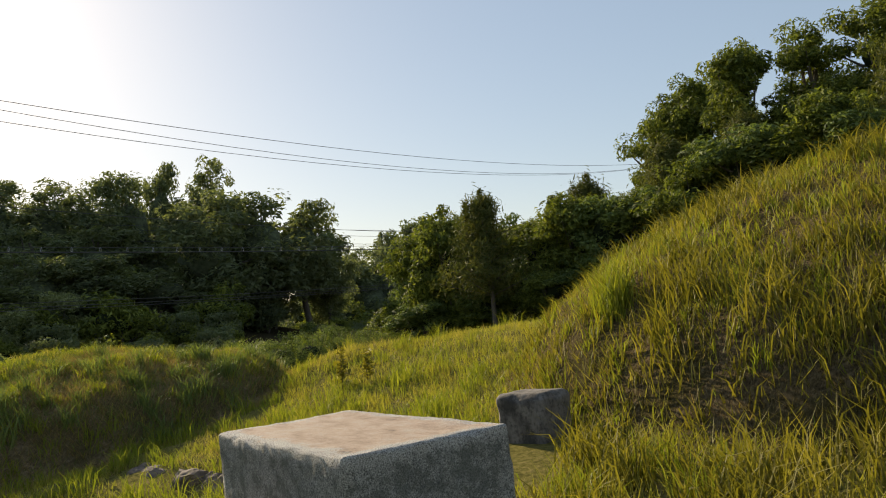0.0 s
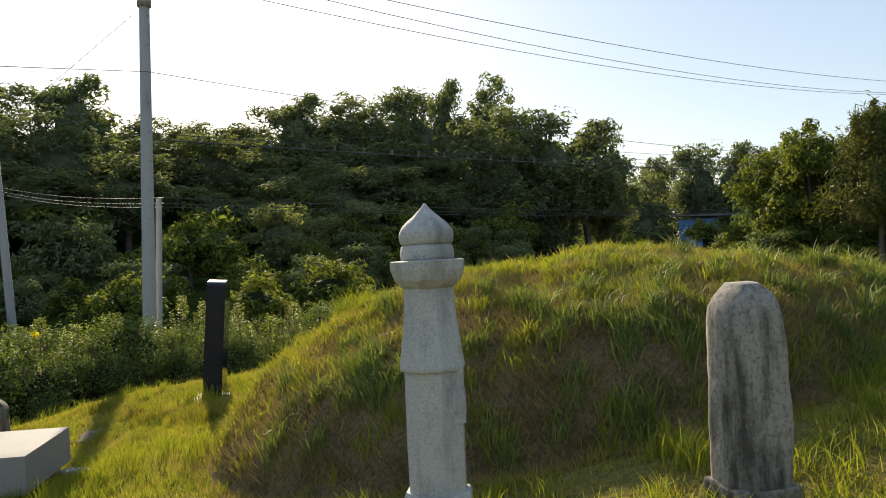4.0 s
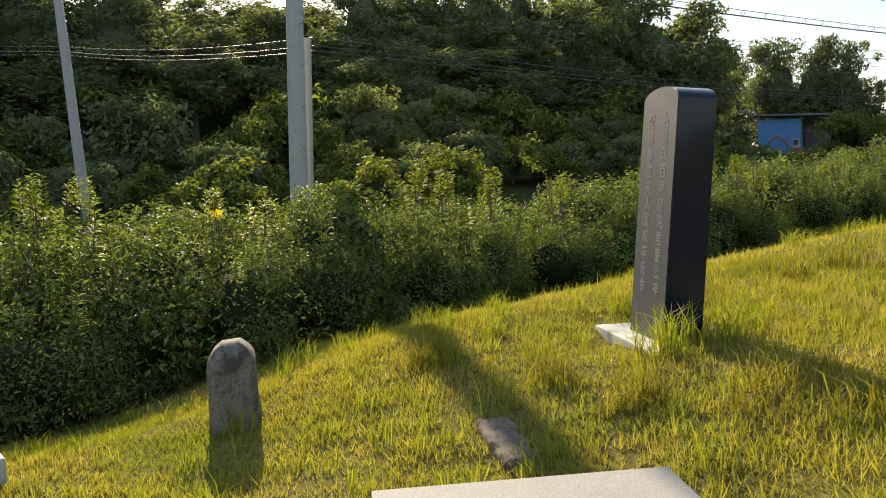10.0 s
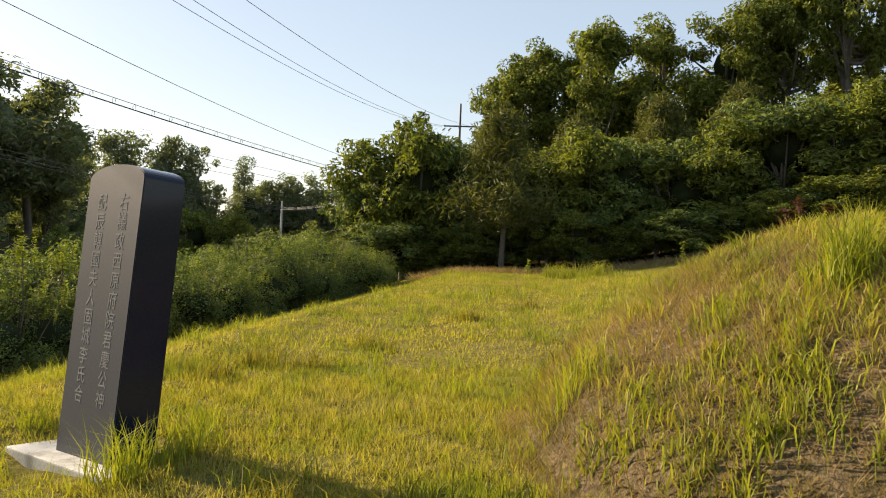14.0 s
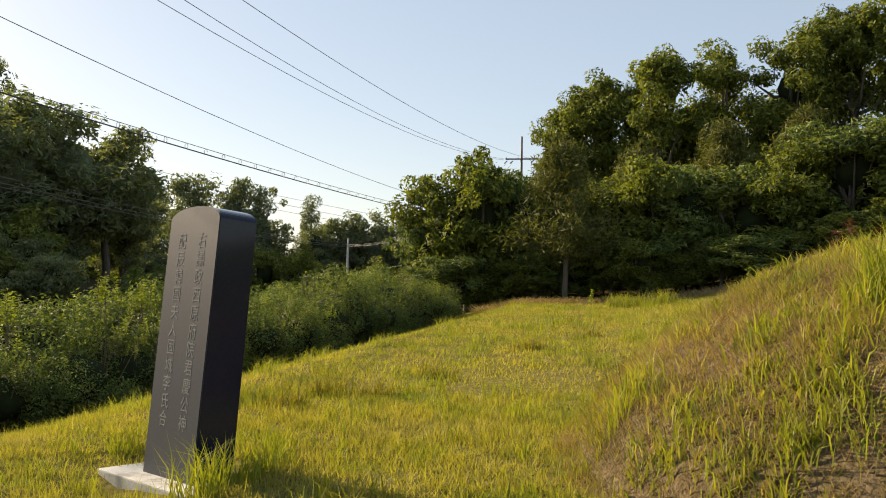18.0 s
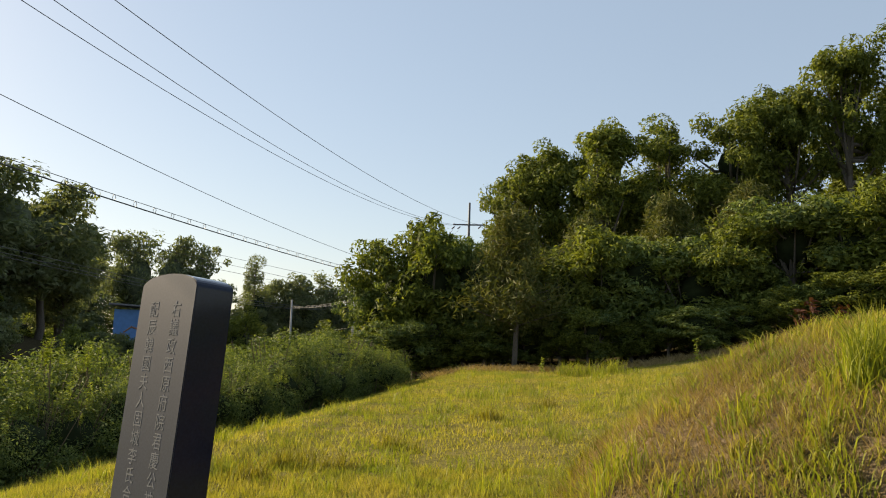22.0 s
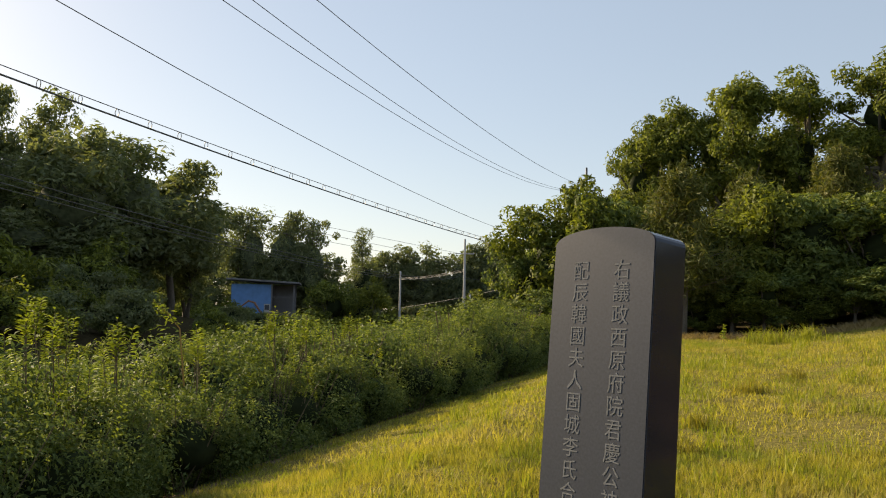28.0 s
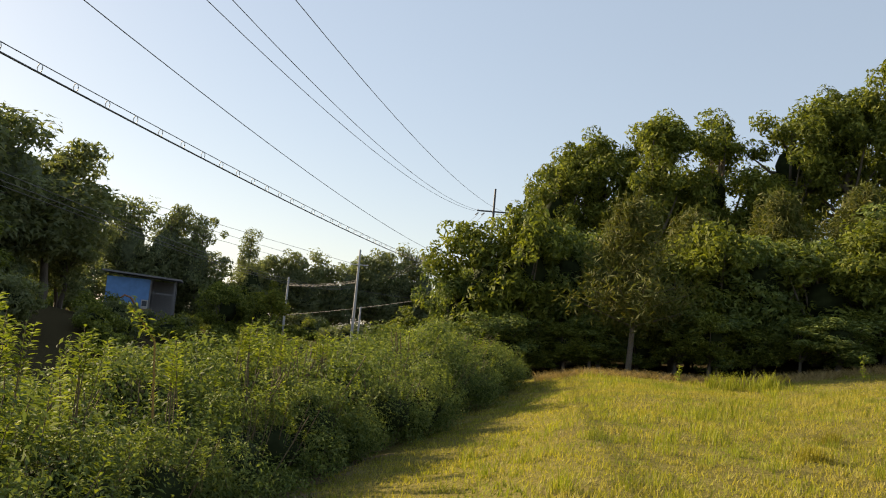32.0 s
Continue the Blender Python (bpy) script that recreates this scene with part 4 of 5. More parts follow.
barn()
digger()
earth_bank(-65.8, -7.0, 6.5, 3.4, 0.75, 78, 1.0)
earth_bank(-65.9, -3.6, 3.4, 2.2, 0.4, 70, 5.0)
sheet = new("sheet_stack", worn_block("sheet_stack", 2.4, 1.2, 0.45, M_WHITE, 0.05, 0.02, 21.0))
sheet.matrix_world = pose(-64.2, -8.3, ground_z(-64.2, -8.3) - 0.02, 0, 0, 75)
tagged(sheet, "low stack of pale sheets at the field's edge", "sheet stack")


# ---- trees and shrubs ----
def leaf_quads(c, nrm, size, rnd, slim=0.5):
    """Leaf-shaped diamonds at c, facing about nrm."""
    n = len(c)
    nrm = nrm + rnd.normal(0, 0.45, (n, 3))
    nrm /= np.linalg.norm(nrm, axis=1)[:, None]
    t = np.cross(nrm, rnd.normal(0, 1, (n, 3)))
    t /= np.linalg.norm(t, axis=1)[:, None] + 1e-9
    b = np.cross(nrm, t)
    s = (size * rnd.uniform(0.65, 1.3, n))[:, None]
    v = np.stack([c - t * s * 0.5, c + b * s * slim * 0.5 + nrm * s * 0.08, c + t * s * 0.5 - nrm * s * 0.1, c - b * s * slim * 0.5 + nrm * s * 0.08], 1).reshape(-1, 3)
    k = np.arange(n) * 4
    return v, np.stack([k, k + 1, k + 2, k + 3], 1)


def leaf_tris(c, nrm, size, rnd, slim=0.5):
    """Pointed leaf sprays, one triangle each."""
    n = len(c)
    nrm = nrm + rnd.normal(0, 0.42, (n, 3))
    nrm /= np.linalg.norm(nrm, axis=1)[:, None]
    t = np.cross(nrm, rnd.normal(0, 1, (n, 3)))
    t /= np.linalg.norm(t, axis=1)[:, None] + 1e-9
    b = np.cross(nrm, t)
    s = (size * rnd.uniform(0.6, 1.35, n))[:, None]
    v = np.stack([c - t * s * 0.45, c + b * s * slim * 0.55 + t * s * 0.12, c + t * s * 0.6 - nrm * s * 0.15 - b * s * slim * 0.2], 1).reshape(-1, 3)
    k = np.arange(n) * 3
    return v, np.stack([k, k + 1, k + 2], 1)


def lobes_of(n, rx, ry, rz, z0, rnd, low=-0.7):
    out = []
    shift = Vector(rnd.uniform(-20, 20, 3))
    while len(out) < n:
        d = rnd.normal(0, 1, 3)
        d /= np.linalg.norm(d)
        if d[2] < low:
            continue
        k = rnd.uniform(0.55, 0.98) * (1 + 0.38 * noise.noise(Vector(d) * 1.6 + shift))
        out.append((d[0] * rx * k, d[1] * ry * k, z0 + d[2] * rz * k))
    return np.array(out)


ICO_V = None


def ico_arrays():
    global ICO_V, ICO_F
    if ICO_V is None:
        bm = bmesh.new()
        bmesh.ops.create_icosphere(bm, subdivisions=2, radius=1.0)
        ICO_V = np.array([v.co[:] for v in bm.verts])
        ICO_F = np.array([[v.index for v in f.verts] for f in bm.faces])
        bm.free()
    return ICO_V, ICO_F


def crown_mesh(name, lobes, lr, per, size, mat, rnd, slim=0.5, fill=0.55, flat=0.8, make=None, core=0.62, heart=None):
    """Leaves round each lobe, over one solid core coloured for the shade inside."""
    cs, ns = [], []
    for c in lobes:
        r = lr * rnd.uniform(0.6, 1.3)
        d = rnd.normal(0, 1, (per, 3))
        d /= np.linalg.norm(d, axis=1)[:, None]
        k = rnd.uniform(fill, 1.08, per) ** 0.6
        cs.append(c + d * (k * r)[:, None] * np.array([1, 1, flat]))
        ns.append(d * 0.7 + np.array([0, 0, 0.5]))
    v, q = (make or leaf_quads)(np.concatenate(cs), np.concatenate(ns), size, rnd, slim)
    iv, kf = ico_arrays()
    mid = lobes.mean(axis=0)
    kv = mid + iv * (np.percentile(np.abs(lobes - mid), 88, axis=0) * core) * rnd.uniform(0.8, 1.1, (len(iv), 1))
    return cells_mesh(name, np.concatenate([v, kv]), [q, kf + len(v)], [mat, heart or M_CORESHADE], np.concatenate([np.zeros(len(q)), np.ones(len(kf))]))


def masses_of(n, sub, rx, ry, rz, z0, spread, rnd, low=-0.7):
    """Clumps gathered into n masses at the limb ends, with gaps between the masses. Returns the masses and the clumps."""
    mass = lobes_of(n, rx, ry, rz, z0, rnd, low)
    clump = np.repeat(mass, sub, 0) + np.clip(rnd.normal(0, 1, (n * sub, 3)), -1.5, 1.5) * np.array([spread, spread, spread * 0.62])
    return mass, clump


SIZE = {}     # crown reach and height of each kind of tree


def broadleaf(name, h, rx, rz, masses, sub, spread, lr, per, leaf, mat, seed, label, trunk_h=0.35, category="tree", slim=0.55, trunk_r=0.026, low=-0.7, core=0.55, heart=None):
    """A broad-leaved tree: trunk, limbs to the leaf masses, and a crown of clumped leaves."""
    rnd = np.random.RandomState(seed)
    thing = tagged(new(name), label, category)
    z0 = h - rz
    mass, lb = masses_of(masses, sub, rx, rx * rnd.uniform(0.85, 1.1), rz, z0, spread, rnd, low)
    tr = h * trunk_r
    bend = rnd.uniform(-0.05, 0.05, 2) * h
    tz = np.linspace(-0.6, h * 0.82, 8)
    trunk = np.column_stack([bend[0] * (tz / h) ** 2 + 0.02 * h * np.sin(tz * 1.1 + seed), bend[1] * (tz / h) ** 2, tz, tr * (1 - 0.85 * np.clip(tz / h, 0, 1))])
    paths = [trunk]
    for c in mass:
        s = min(rnd.uniform(trunk_h, 0.72) * h, max(c[2] - 0.05 * h, trunk_h * h))
        b = np.array([np.interp(s, tz, trunk[:, 0]), np.interp(s, tz, trunk[:, 1]), s])
        m = (b + c) / 2 + np.array([0, 0, -0.03 * h])
        paths.append([(*b, tr * 0.42), (*m, tr * 0.28), (*c, tr * 0.1)])
    part("trunk", tube_mesh("trunk", paths, M_BARK, 5), thing, "grey-brown trunk and limbs")
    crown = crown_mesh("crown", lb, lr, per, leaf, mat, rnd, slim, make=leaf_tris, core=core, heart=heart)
    part("crown", crown, thing, "dense green leaves")
    co = np.empty(len(crown.vertices) * 3)
    crown.vertices.foreach_get("co", co)
    co = co.reshape(-1, 3)
    SIZE[thing.name] = (np.percentile(np.hypot(co[:, 0], co[:, 1]), 90), np.percentile(co[:, 2], 99.7))
    return thing


def pine(name, h, r, seed, label):
    rnd = np.random.RandomState(seed)
    thing = tagged(new(name), label, "tree")
    paths = [[(0, 0, -0.5, h * 0.022), (0.1, 0, h * 0.5, h * 0.015), (0.05, 0.05, h, h * 0.003)]]
    cs, ns = [], []
    for k in range(9):
        z = h * (0.28 + 0.68 * k / 8)
        for j in range(6):
            a = rnd.uniform(0, 6.28)
            ln = r * (1.05 - 0.85 * k / 8) * rnd.uniform(0.7, 1.15)
            tip = np.array([math.cos(a) * ln, math.sin(a) * ln, z + ln * 0.35])
            paths.append([(0.05, 0, z, h * 0.006), (*tip, h * 0.002)])
            t = rnd.uniform(0.15, 1.08, 260)[:, None]
            p = np.array([0.05, 0, z]) * (1 - t) + tip * t
            cs.append(p + rnd.normal(0, 0.13 + 0.06 * r, (260, 3)))
            ns.append(rnd.normal(0, 1, (260, 3)))
    for j in range(7):     # candles of new growth on top
        a, rr = rnd.uniform(0, 6.28), rnd.uniform(0, r * 0.5)
        z = h * (1.02 - 0.25 * rr / r)
        p = np.array([math.cos(a) * rr, math.sin(a) * rr, z])
        t = rnd.uniform(-0.05, 0.09, 90)[:, None] * h
        cs.append(p + t * np.array([0, 0, 1]) + rnd.normal(0, 0.05, (90, 3)))
        ns.append(rnd.normal(0, 1, (90, 3)))
    part("trunk", tube_mesh("trunk", paths, M_BARK, 6), thing, "slim brown trunk and boughs")
    v, q = leaf_tris(np.concatenate(cs), np.concatenate(ns), 0.26, rnd, 0.2)
    part("crown", cells_mesh("crown", v, [q], M_PINE), thing, "brown-green needles")
    return thing


def put(proto, x, y, s=1.0, turn=0, dz=0.0, sz=None):
    m = pose(x, y, ground_z(np.clip(x, -180, 60), np.clip(y, -60, 180)) + dz, 0, 0, turn) @ Matrix.Diagonal((s, s, sz or s, 1))
    if not proto.get("used"):
        proto["used"] = 1
        proto.matrix_world = m
        return proto
    made = copy_thing(proto, m)
    made.scale = (s, s, sz or s)
    return made


def cone_tree(name, h, r, seed, label):
    """A tall conifer: tiers of drooping boughs round a straight trunk."""
    rnd = np.random.RandomState(seed)
    thing = tagged(new(name), label, "tree")
    lb = []
    for k in range(15):
        z = h * (0.12 + 0.86 * k / 14)
        rad = r * (1.02 - 0.97 * k / 14) * rnd.uniform(0.85, 1.15)
        for j in range(max(2, int(9 - 0.5 * k))):
            a = rnd.uniform(0, 6.28)
            q = rnd.uniform(0.35, 1.0)
            lb.append((rad * q * math.cos(a), rad * q * math.sin(a), z - 0.12 * rad * q))
    part("trunk", tube_mesh("trunk", [[(0, 0, -0.5, h * 0.02), (0, 0, h * 0.98, h * 0.003)]], M_BARK, 6), thing, "straight brown trunk")
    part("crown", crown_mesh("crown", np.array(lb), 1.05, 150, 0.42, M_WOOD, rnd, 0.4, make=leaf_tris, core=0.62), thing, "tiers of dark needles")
    return thing


def put_tall(proto, x, y, top, r, turn=0):
    """A copy whose crown reaches r metres out and up to the height top above datum, or, where top is negative, to -top metres above its foot."""
    reach, tall = SIZE[proto.get("kind_of", proto.name)]
    high = -top if top < 0 else top - ground_z(x, y)
    return put(proto, x, y, r / reach, turn, 0.0, high / tall)


rnd = random.Random(11)
# oaks on the hill behind the lawn
oaks = [broadleaf("oak_tree", 13.0, 2.6, 4.6, 24, 7, 0.72, 0.66, 105, 0.3, M_OAK, 20 + i, "tall leafy oak on the hillside wood's edge", 0.3, core=0.42) for i in range(4)]
OAK_AT = [(-24.0, 64.0, 15.4, 2.9), (-20.9, 66.0, 17.0, 2.9), (-16.8, 63.0, 18.2, 3.1), (-12.3, 65.5, 18.9, 3.2), (-7.9, 64.5, 19.8, 3.5), (-3.9, 65.0, 21.0, 3.0), (0.0, 63.5, 23.9, 2.8),
          (5.6, 63.0, 27.4, 3.5), (10.4, 67.0, 21.5, 3.0), (13.2, 63.0, 24.0, 2.9), (17.0, 61.0, 24.8, 3.4), (-18.6, 70.0, 14.0, 3.4), (8.0, 70.0, 23.0, 4.4), (-13.5, 76.0, 16.5, 3.4), (-5.5, 77.0, 17.5, 3.6), (2.5, 76.0, 21.0, 3.8), (22.0, 54.0, 25.0, 3.6), (27.0, 47.0, 24.0, 3.6)]
for i, (x, y, top, r) in enumerate(OAK_AT):
    put_tall(oaks[i % 4], x, y, top, r, 70 * i)
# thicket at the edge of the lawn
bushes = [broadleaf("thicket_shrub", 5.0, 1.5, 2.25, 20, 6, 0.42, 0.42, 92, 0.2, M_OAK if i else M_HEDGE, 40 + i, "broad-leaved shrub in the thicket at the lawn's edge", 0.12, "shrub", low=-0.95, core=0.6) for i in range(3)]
THICKET = [(-25.4, 34.2, 3.9, 1.4), (-24.1, 33.6, 6.0, 1.6), (-22.9, 33.2, 6.0, 1.7), (-21.5, 34.2, 5.7, 1.6), (-26.4, 32.8, -3.4, 1.3), (-25.0, 31.7, -2.6, 1.2), (-23.4, 31.4, -2.3, 1.2), (-17.6, 33.0, -5.0, 1.7), (-16.2, 33.4, -5.3, 1.8), (-14.6, 33.4, -4.8, 1.8), (-12.9, 33.0, -4.4, 1.7), (-11.2, 33.6, -4.8, 1.9),
           (-9.2, 33.6, -4.8, 1.9), (-7.2, 33.6, -4.9, 1.9), (-5.7, 34.2, -5.2, 1.8), (-4.3, 32.4, -3.7, 1.7), (-1.6, 33.0, -4.0, 1.9), (0.6, 32.5, -3.6, 2.0), (3.0, 31.5, -3.8, 2.0), (6.0, 30.5, -4.2, 2.1), (9.0, 29.0, -4.5, 2.1), (12.0, 27.0, -4.8, 2.2), (15.0, 24.0, -4.8, 2.2),
           (-24.6, 37.5, -5.0, 2.0), (-20.4, 37.0, -4.6, 2.0), (-17.8, 37.2, -4.6, 2.0), (-15.2, 37.0, -4.4, 2.0), (-12.0, 37.6, -4.5, 2.1), (-9.0, 37.6, -4.6, 2.1), (-6.0, 37.6, -4.8, 2.1), (-2.4, 37.0, -4.4, 2.1), (1.4, 36.4, -4.4, 2.2), (5.4, 35.4, -4.6, 2.2), (9.4, 34.0, -4.8, 2.3)]
THICKET += [(-25.0 + 4.2 * i, 43.0 + 1.5 * (i % 2), -4.3, 2.6) for i in range(9)] + [(-23.5 + 4.6 * i, 52.0 + 2.0 * (i % 2), -4.6, 3.0) for i in range(9)]
THICKET += [(-22.6 + 1.25 * i, 32.0 - 0.012 * i * i + rnd.uniform(-0.3, 0.3), -rnd.uniform(1.2, 2.1), rnd.uniform(0.8, 1.15)) for i in range(17)]
THICKET += [(-24.2 + 1.9 * i, 31.4 - 0.02 * i * i + rnd.uniform(-0.3, 0.3), -rnd.uniform(1.3, 2.3), rnd.uniform(0.9, 1.3)) for i in range(0, 18, 2)]
for i, (x, y, top, r) in enumerate(THICKET):
    put_tall(bushes[i % 3], x, y, top * rnd.uniform(0.96, 1.04), r * rnd.uniform(0.95, 1.1), 57 * i)
put(bushes[1], -43.5, 60.5, 1.12, 30, -0.2)
put(bushes[2], -46.3, 60.5, 1.05, 80, -0.2)
pines = [pine("pine_tree", 5.4, 2.0, 60 + i, "young pine with brown new candles") for i in range(2)]
for i, (x, y, s) in enumerate([(-19.2, 30.6, 1.0), (-13.5, 37.5, 1.15), (-3.3, 33.5, 1.08), (2.0, 34.5, 0.9), (-16.8, 36, 1.05), (-10.2, 38.0, 1.1)]):
    put(pines[i % 2], x, y, s, 100 * i)
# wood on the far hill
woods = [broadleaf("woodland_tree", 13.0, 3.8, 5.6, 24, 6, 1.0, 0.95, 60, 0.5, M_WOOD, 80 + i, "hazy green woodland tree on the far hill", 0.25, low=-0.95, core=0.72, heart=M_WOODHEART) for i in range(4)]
FAR = [(-84, 9.0, 17.4, 4.2), (-84, 15.4, 18.0, 4.2), (-84, 21.8, 19.1, 4.4), (-84, 27.5, 15.6, 4.2), (-85, 33.2, 15.6, 4.2), (-84, 39.0, 15.4, 4.2), (-84, 44.0, 19.0, 4.2), (-84, 49.6, 19.2, 4.2), (-84, 54.8, 19.5, 4.0), (-84, 59.8, 20.9, 4.0), (-87, 66.2, 22.9, 3.2), (-84, 71.0, 23.2, 4.0),
       (-67, 56.5, 15.6, 5.0), (-67, 62.8, 16.0, 5.4), (-67, 68.8, 14.9, 5.0), (-68, 73.4, 12.3, 2.9), (-71, 77.0, 10.4, 2.6),
       (-97.0, 134.0, 19.4, 5.2), (-91.0, 135.0, 18.6, 4.6), (-85.8, 136.0, 17.2, 4.4), (-102, 124.0, 14.0, 6.5), (-99, 119.0, 9.0, 5.0), (-112, 140.0, 18.6, 5.0), (-119, 149.0, 18.0, 5.0), (-105, 147.0, 17.0, 5.0), (-126, 146.0, 17.0, 5.0), (-98, 150.0, 14.0, 5.0), (-92, 137.0, 11.0, 6.0), (-84, 140.0, 9.0, 6.0), (-110, 118.0, 14.0, 5.0)]
FAR += [(-73 - rnd.uniform(0, 4), 6 + 6.2 * i + rnd.uniform(-1, 1), rnd.uniform(11.5, 14.2), rnd.uniform(3.8, 4.8)) for i in range(9)]
FAR += [(-66 - rnd.uniform(0, 3), 8 + 6.0 * i + rnd.uniform(-1, 1), rnd.uniform(7.6, 10.2), rnd.uniform(3.4, 4.4)) for i in range(8)]
FAR += [(-91, 6 + 9.0 * i, 15.0 + 0.06 * i * i, 5.0) for i in range(9)] + [(-78 - 3 * (i % 2), -44 + 6.5 * i, 13.5, 4.5) for i in range(5)] + [(-70, -47 + 6.5 * i, 9.5, 4.2) for i in range(5)]
for az, el, r in ((-22.4, 4.2, 4.5), (-20.8, 4.6, 4.6), (-19.3, 4.7, 5.0), (-17.8, 4.0, 4.2), (-16.5, 4.8, 4.5), (-15.0, 5.2, 4.8), (-13.6, 5.6, 5.0), (-12.0, 5.2, 5.0), (-10.0, 4.8, 6.0), (-7.8, 4.8, 6.0)):
    FAR.append((-18.3 + 170 * math.sin(radians(az)), 170 * math.cos(radians(az)), 0.9 + 170 * math.tan(radians(el)), r))
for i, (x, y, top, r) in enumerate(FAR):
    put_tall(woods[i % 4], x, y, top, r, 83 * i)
sparse = broadleaf("thin_tree", 9.0, 1.6, 3.2, 11, 5, 0.6, 0.55, 44, 0.36, M_WOOD, 97, "thin open tree on the bare slope's edge", 0.3, trunk_r=0.014, core=0.05)
for i, (x, y, top, r) in enumerate([(-73, -8.5, 14.0, 2.4), (-74, -5.6, 13.0, 2.2), (-73, -3.2, 14.5, 2.4), (-75, -0.6, 14.0, 2.6), (-73, 1.8, 15.5, 2.6), (-76, 4.0, 16.0, 2.8), (-78, -11.0, 15.0, 2.8)]):
    put_tall(sparse, x, y, top, r, 50 * i)
conifer = cone_tree("conifer", 14.0, 5.3, 70, "tall conifer beyond the barn")
put(conifer, -83.4, 151.7, 1.35, 0, 0.0, 1.36)
willow = broadleaf("willow_shrub", 4.6, 2.0, 1.9, 16, 6, 0.5, 0.5, 70, 0.26, M_PALE, 99, "pale silvery-green rounded shrub before the wood", 0.12, "shrub", low=-0.95, core=0.6, heart=M_WOODHEART)
for i, (x, y, top, r) in enumerate([(-59.5, 28.4, 5.7, 2.3), (-60.6, 31.2, 5.0, 1.9), (-62.0, 36.7, 6.3, 2.4), (-61.6, 40.0, 3.6, 1.6)]):
    put_tall(willow, x, y, top, r, 90 * i)
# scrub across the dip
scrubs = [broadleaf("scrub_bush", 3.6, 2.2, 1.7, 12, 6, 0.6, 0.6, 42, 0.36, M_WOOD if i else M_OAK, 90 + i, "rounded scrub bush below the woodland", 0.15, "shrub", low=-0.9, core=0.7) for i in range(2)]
SCRUB = [(-55, 20, 1.2), (-57, 13, 1.15), (-60, 41, 1.3), (-56, 4, 0.9), (-62, 52, 1.3), (-52, 30, 0.8), (-50, 16, 0.7), (-66, 62, 1.3), (-66, 70, 1.2), (-60, 80, 0.5),
         (-62, 100, 0.8), (-70, 120, 1.0), (-60, 130, 1.0), (-48, 132, 1.1), (-40, 120, 1.0), (-46, 100, 0.8), (-40, 80, 0.8), (-36, 60, 0.6)]
SCRUB += [(-63 - rnd.uniform(0, 9) - 0.05 * abs(y), y + rnd.uniform(-1.5, 1.5), rnd.uniform(1.0, 1.5)) for y in range(4, 66, 4)]
SCRUB += [(-57 - rnd.uniform(0, 6), y, rnd.uniform(0.7, 1.1)) for y in (-40, -35, -30, 6, 10, 16, 23, 36, 46)]
SCRUB += [(-95 - rnd.uniform(0, 8), y, rnd.uniform(1.0, 1.4)) for y in (110, 116, 128, 134)] + [(-30 - 9.5 * i, 138 + 3 * (i % 3), 1.2) for i in range(7)]
SCRUB += [(-66, 68, 1.3), (-76, 80, 1.0), (-69, 66, 1.3), (-80, 84, 1.0)]
SCRUB += [(rnd.uniform(-53, -34), -4 + 2.6 * i, rnd.uniform(0.4, 0.62)) for i in range(40)]
SCRUB += [(rnd.uniform(-63, -44), 3 + 1.4 * i, rnd.uniform(0.5, 0.85)) for i in range(38)]
SCRUB += [(-72, 78, 1.2), (-70, 74, 1.1), (-74, 82, 1.2), (-77, 86, 1.2), (-68, 80, 0.9), (-80, 92, 1.1)]
SCRUB = [q for q in SCRUB if not (-36 < math.degrees(math.atan2(q[0] + 18, q[1])) < -26 and 30 < q[1] < 110) or q[2] < 0.6]
SCRUB += [(rnd.uniform(-62, -42), 40 + 2.4 * i, rnd.uniform(0.45, 0.58)) for i in range(16)]
SCRUB += [(-19 + 152 * math.sin(radians(-27 + 1.9 * i)), 152 * math.cos(radians(-27 + 1.9 * i)), rnd.uniform(1.1, 1.5)) for i in range(11)]
SCRUB += [(-59.5 - rnd.uniform(0, 5), -27 + 1.9 * i, rnd.uniform(1.1, 1.6)) for i in range(14)]
SCRUB += [(-98, 99, 2.0), (-103, 104, 2.2), (-108, 100, 2.0), (-96, 106, 2.0), (-104, 111, 2.0), (-110, 108, 2.0), (-92, 93, 1.8)]
SCRUB = [q for q in SCRUB if not (-67 < q[0] < -43 and -14 < q[1] < 2.5 + 0.1 * (q[0] + 60))]
for i, (x, y, s) in enumerate(SCRUB):
    put(scrubs[i % 2], x, y, s, 77 * i, -0.2)
for i in range(34):                       # bushes behind the bare field
    put(scrubs[i % 2], -69.0 - 1.6 * (i % 3), -17 + 0.85 * i, rnd.uniform(0.75, 1.05), 47 * i, -0.75)
for i in range(24):                       # undergrowth inside the thicket
    put(scrubs[0], -23 + 1.6 * i, 35.2 - 0.006 * i * i + rnd.uniform(-0.8, 0.8), rnd.uniform(0.4, 0.62), 61 * i, -0.15)


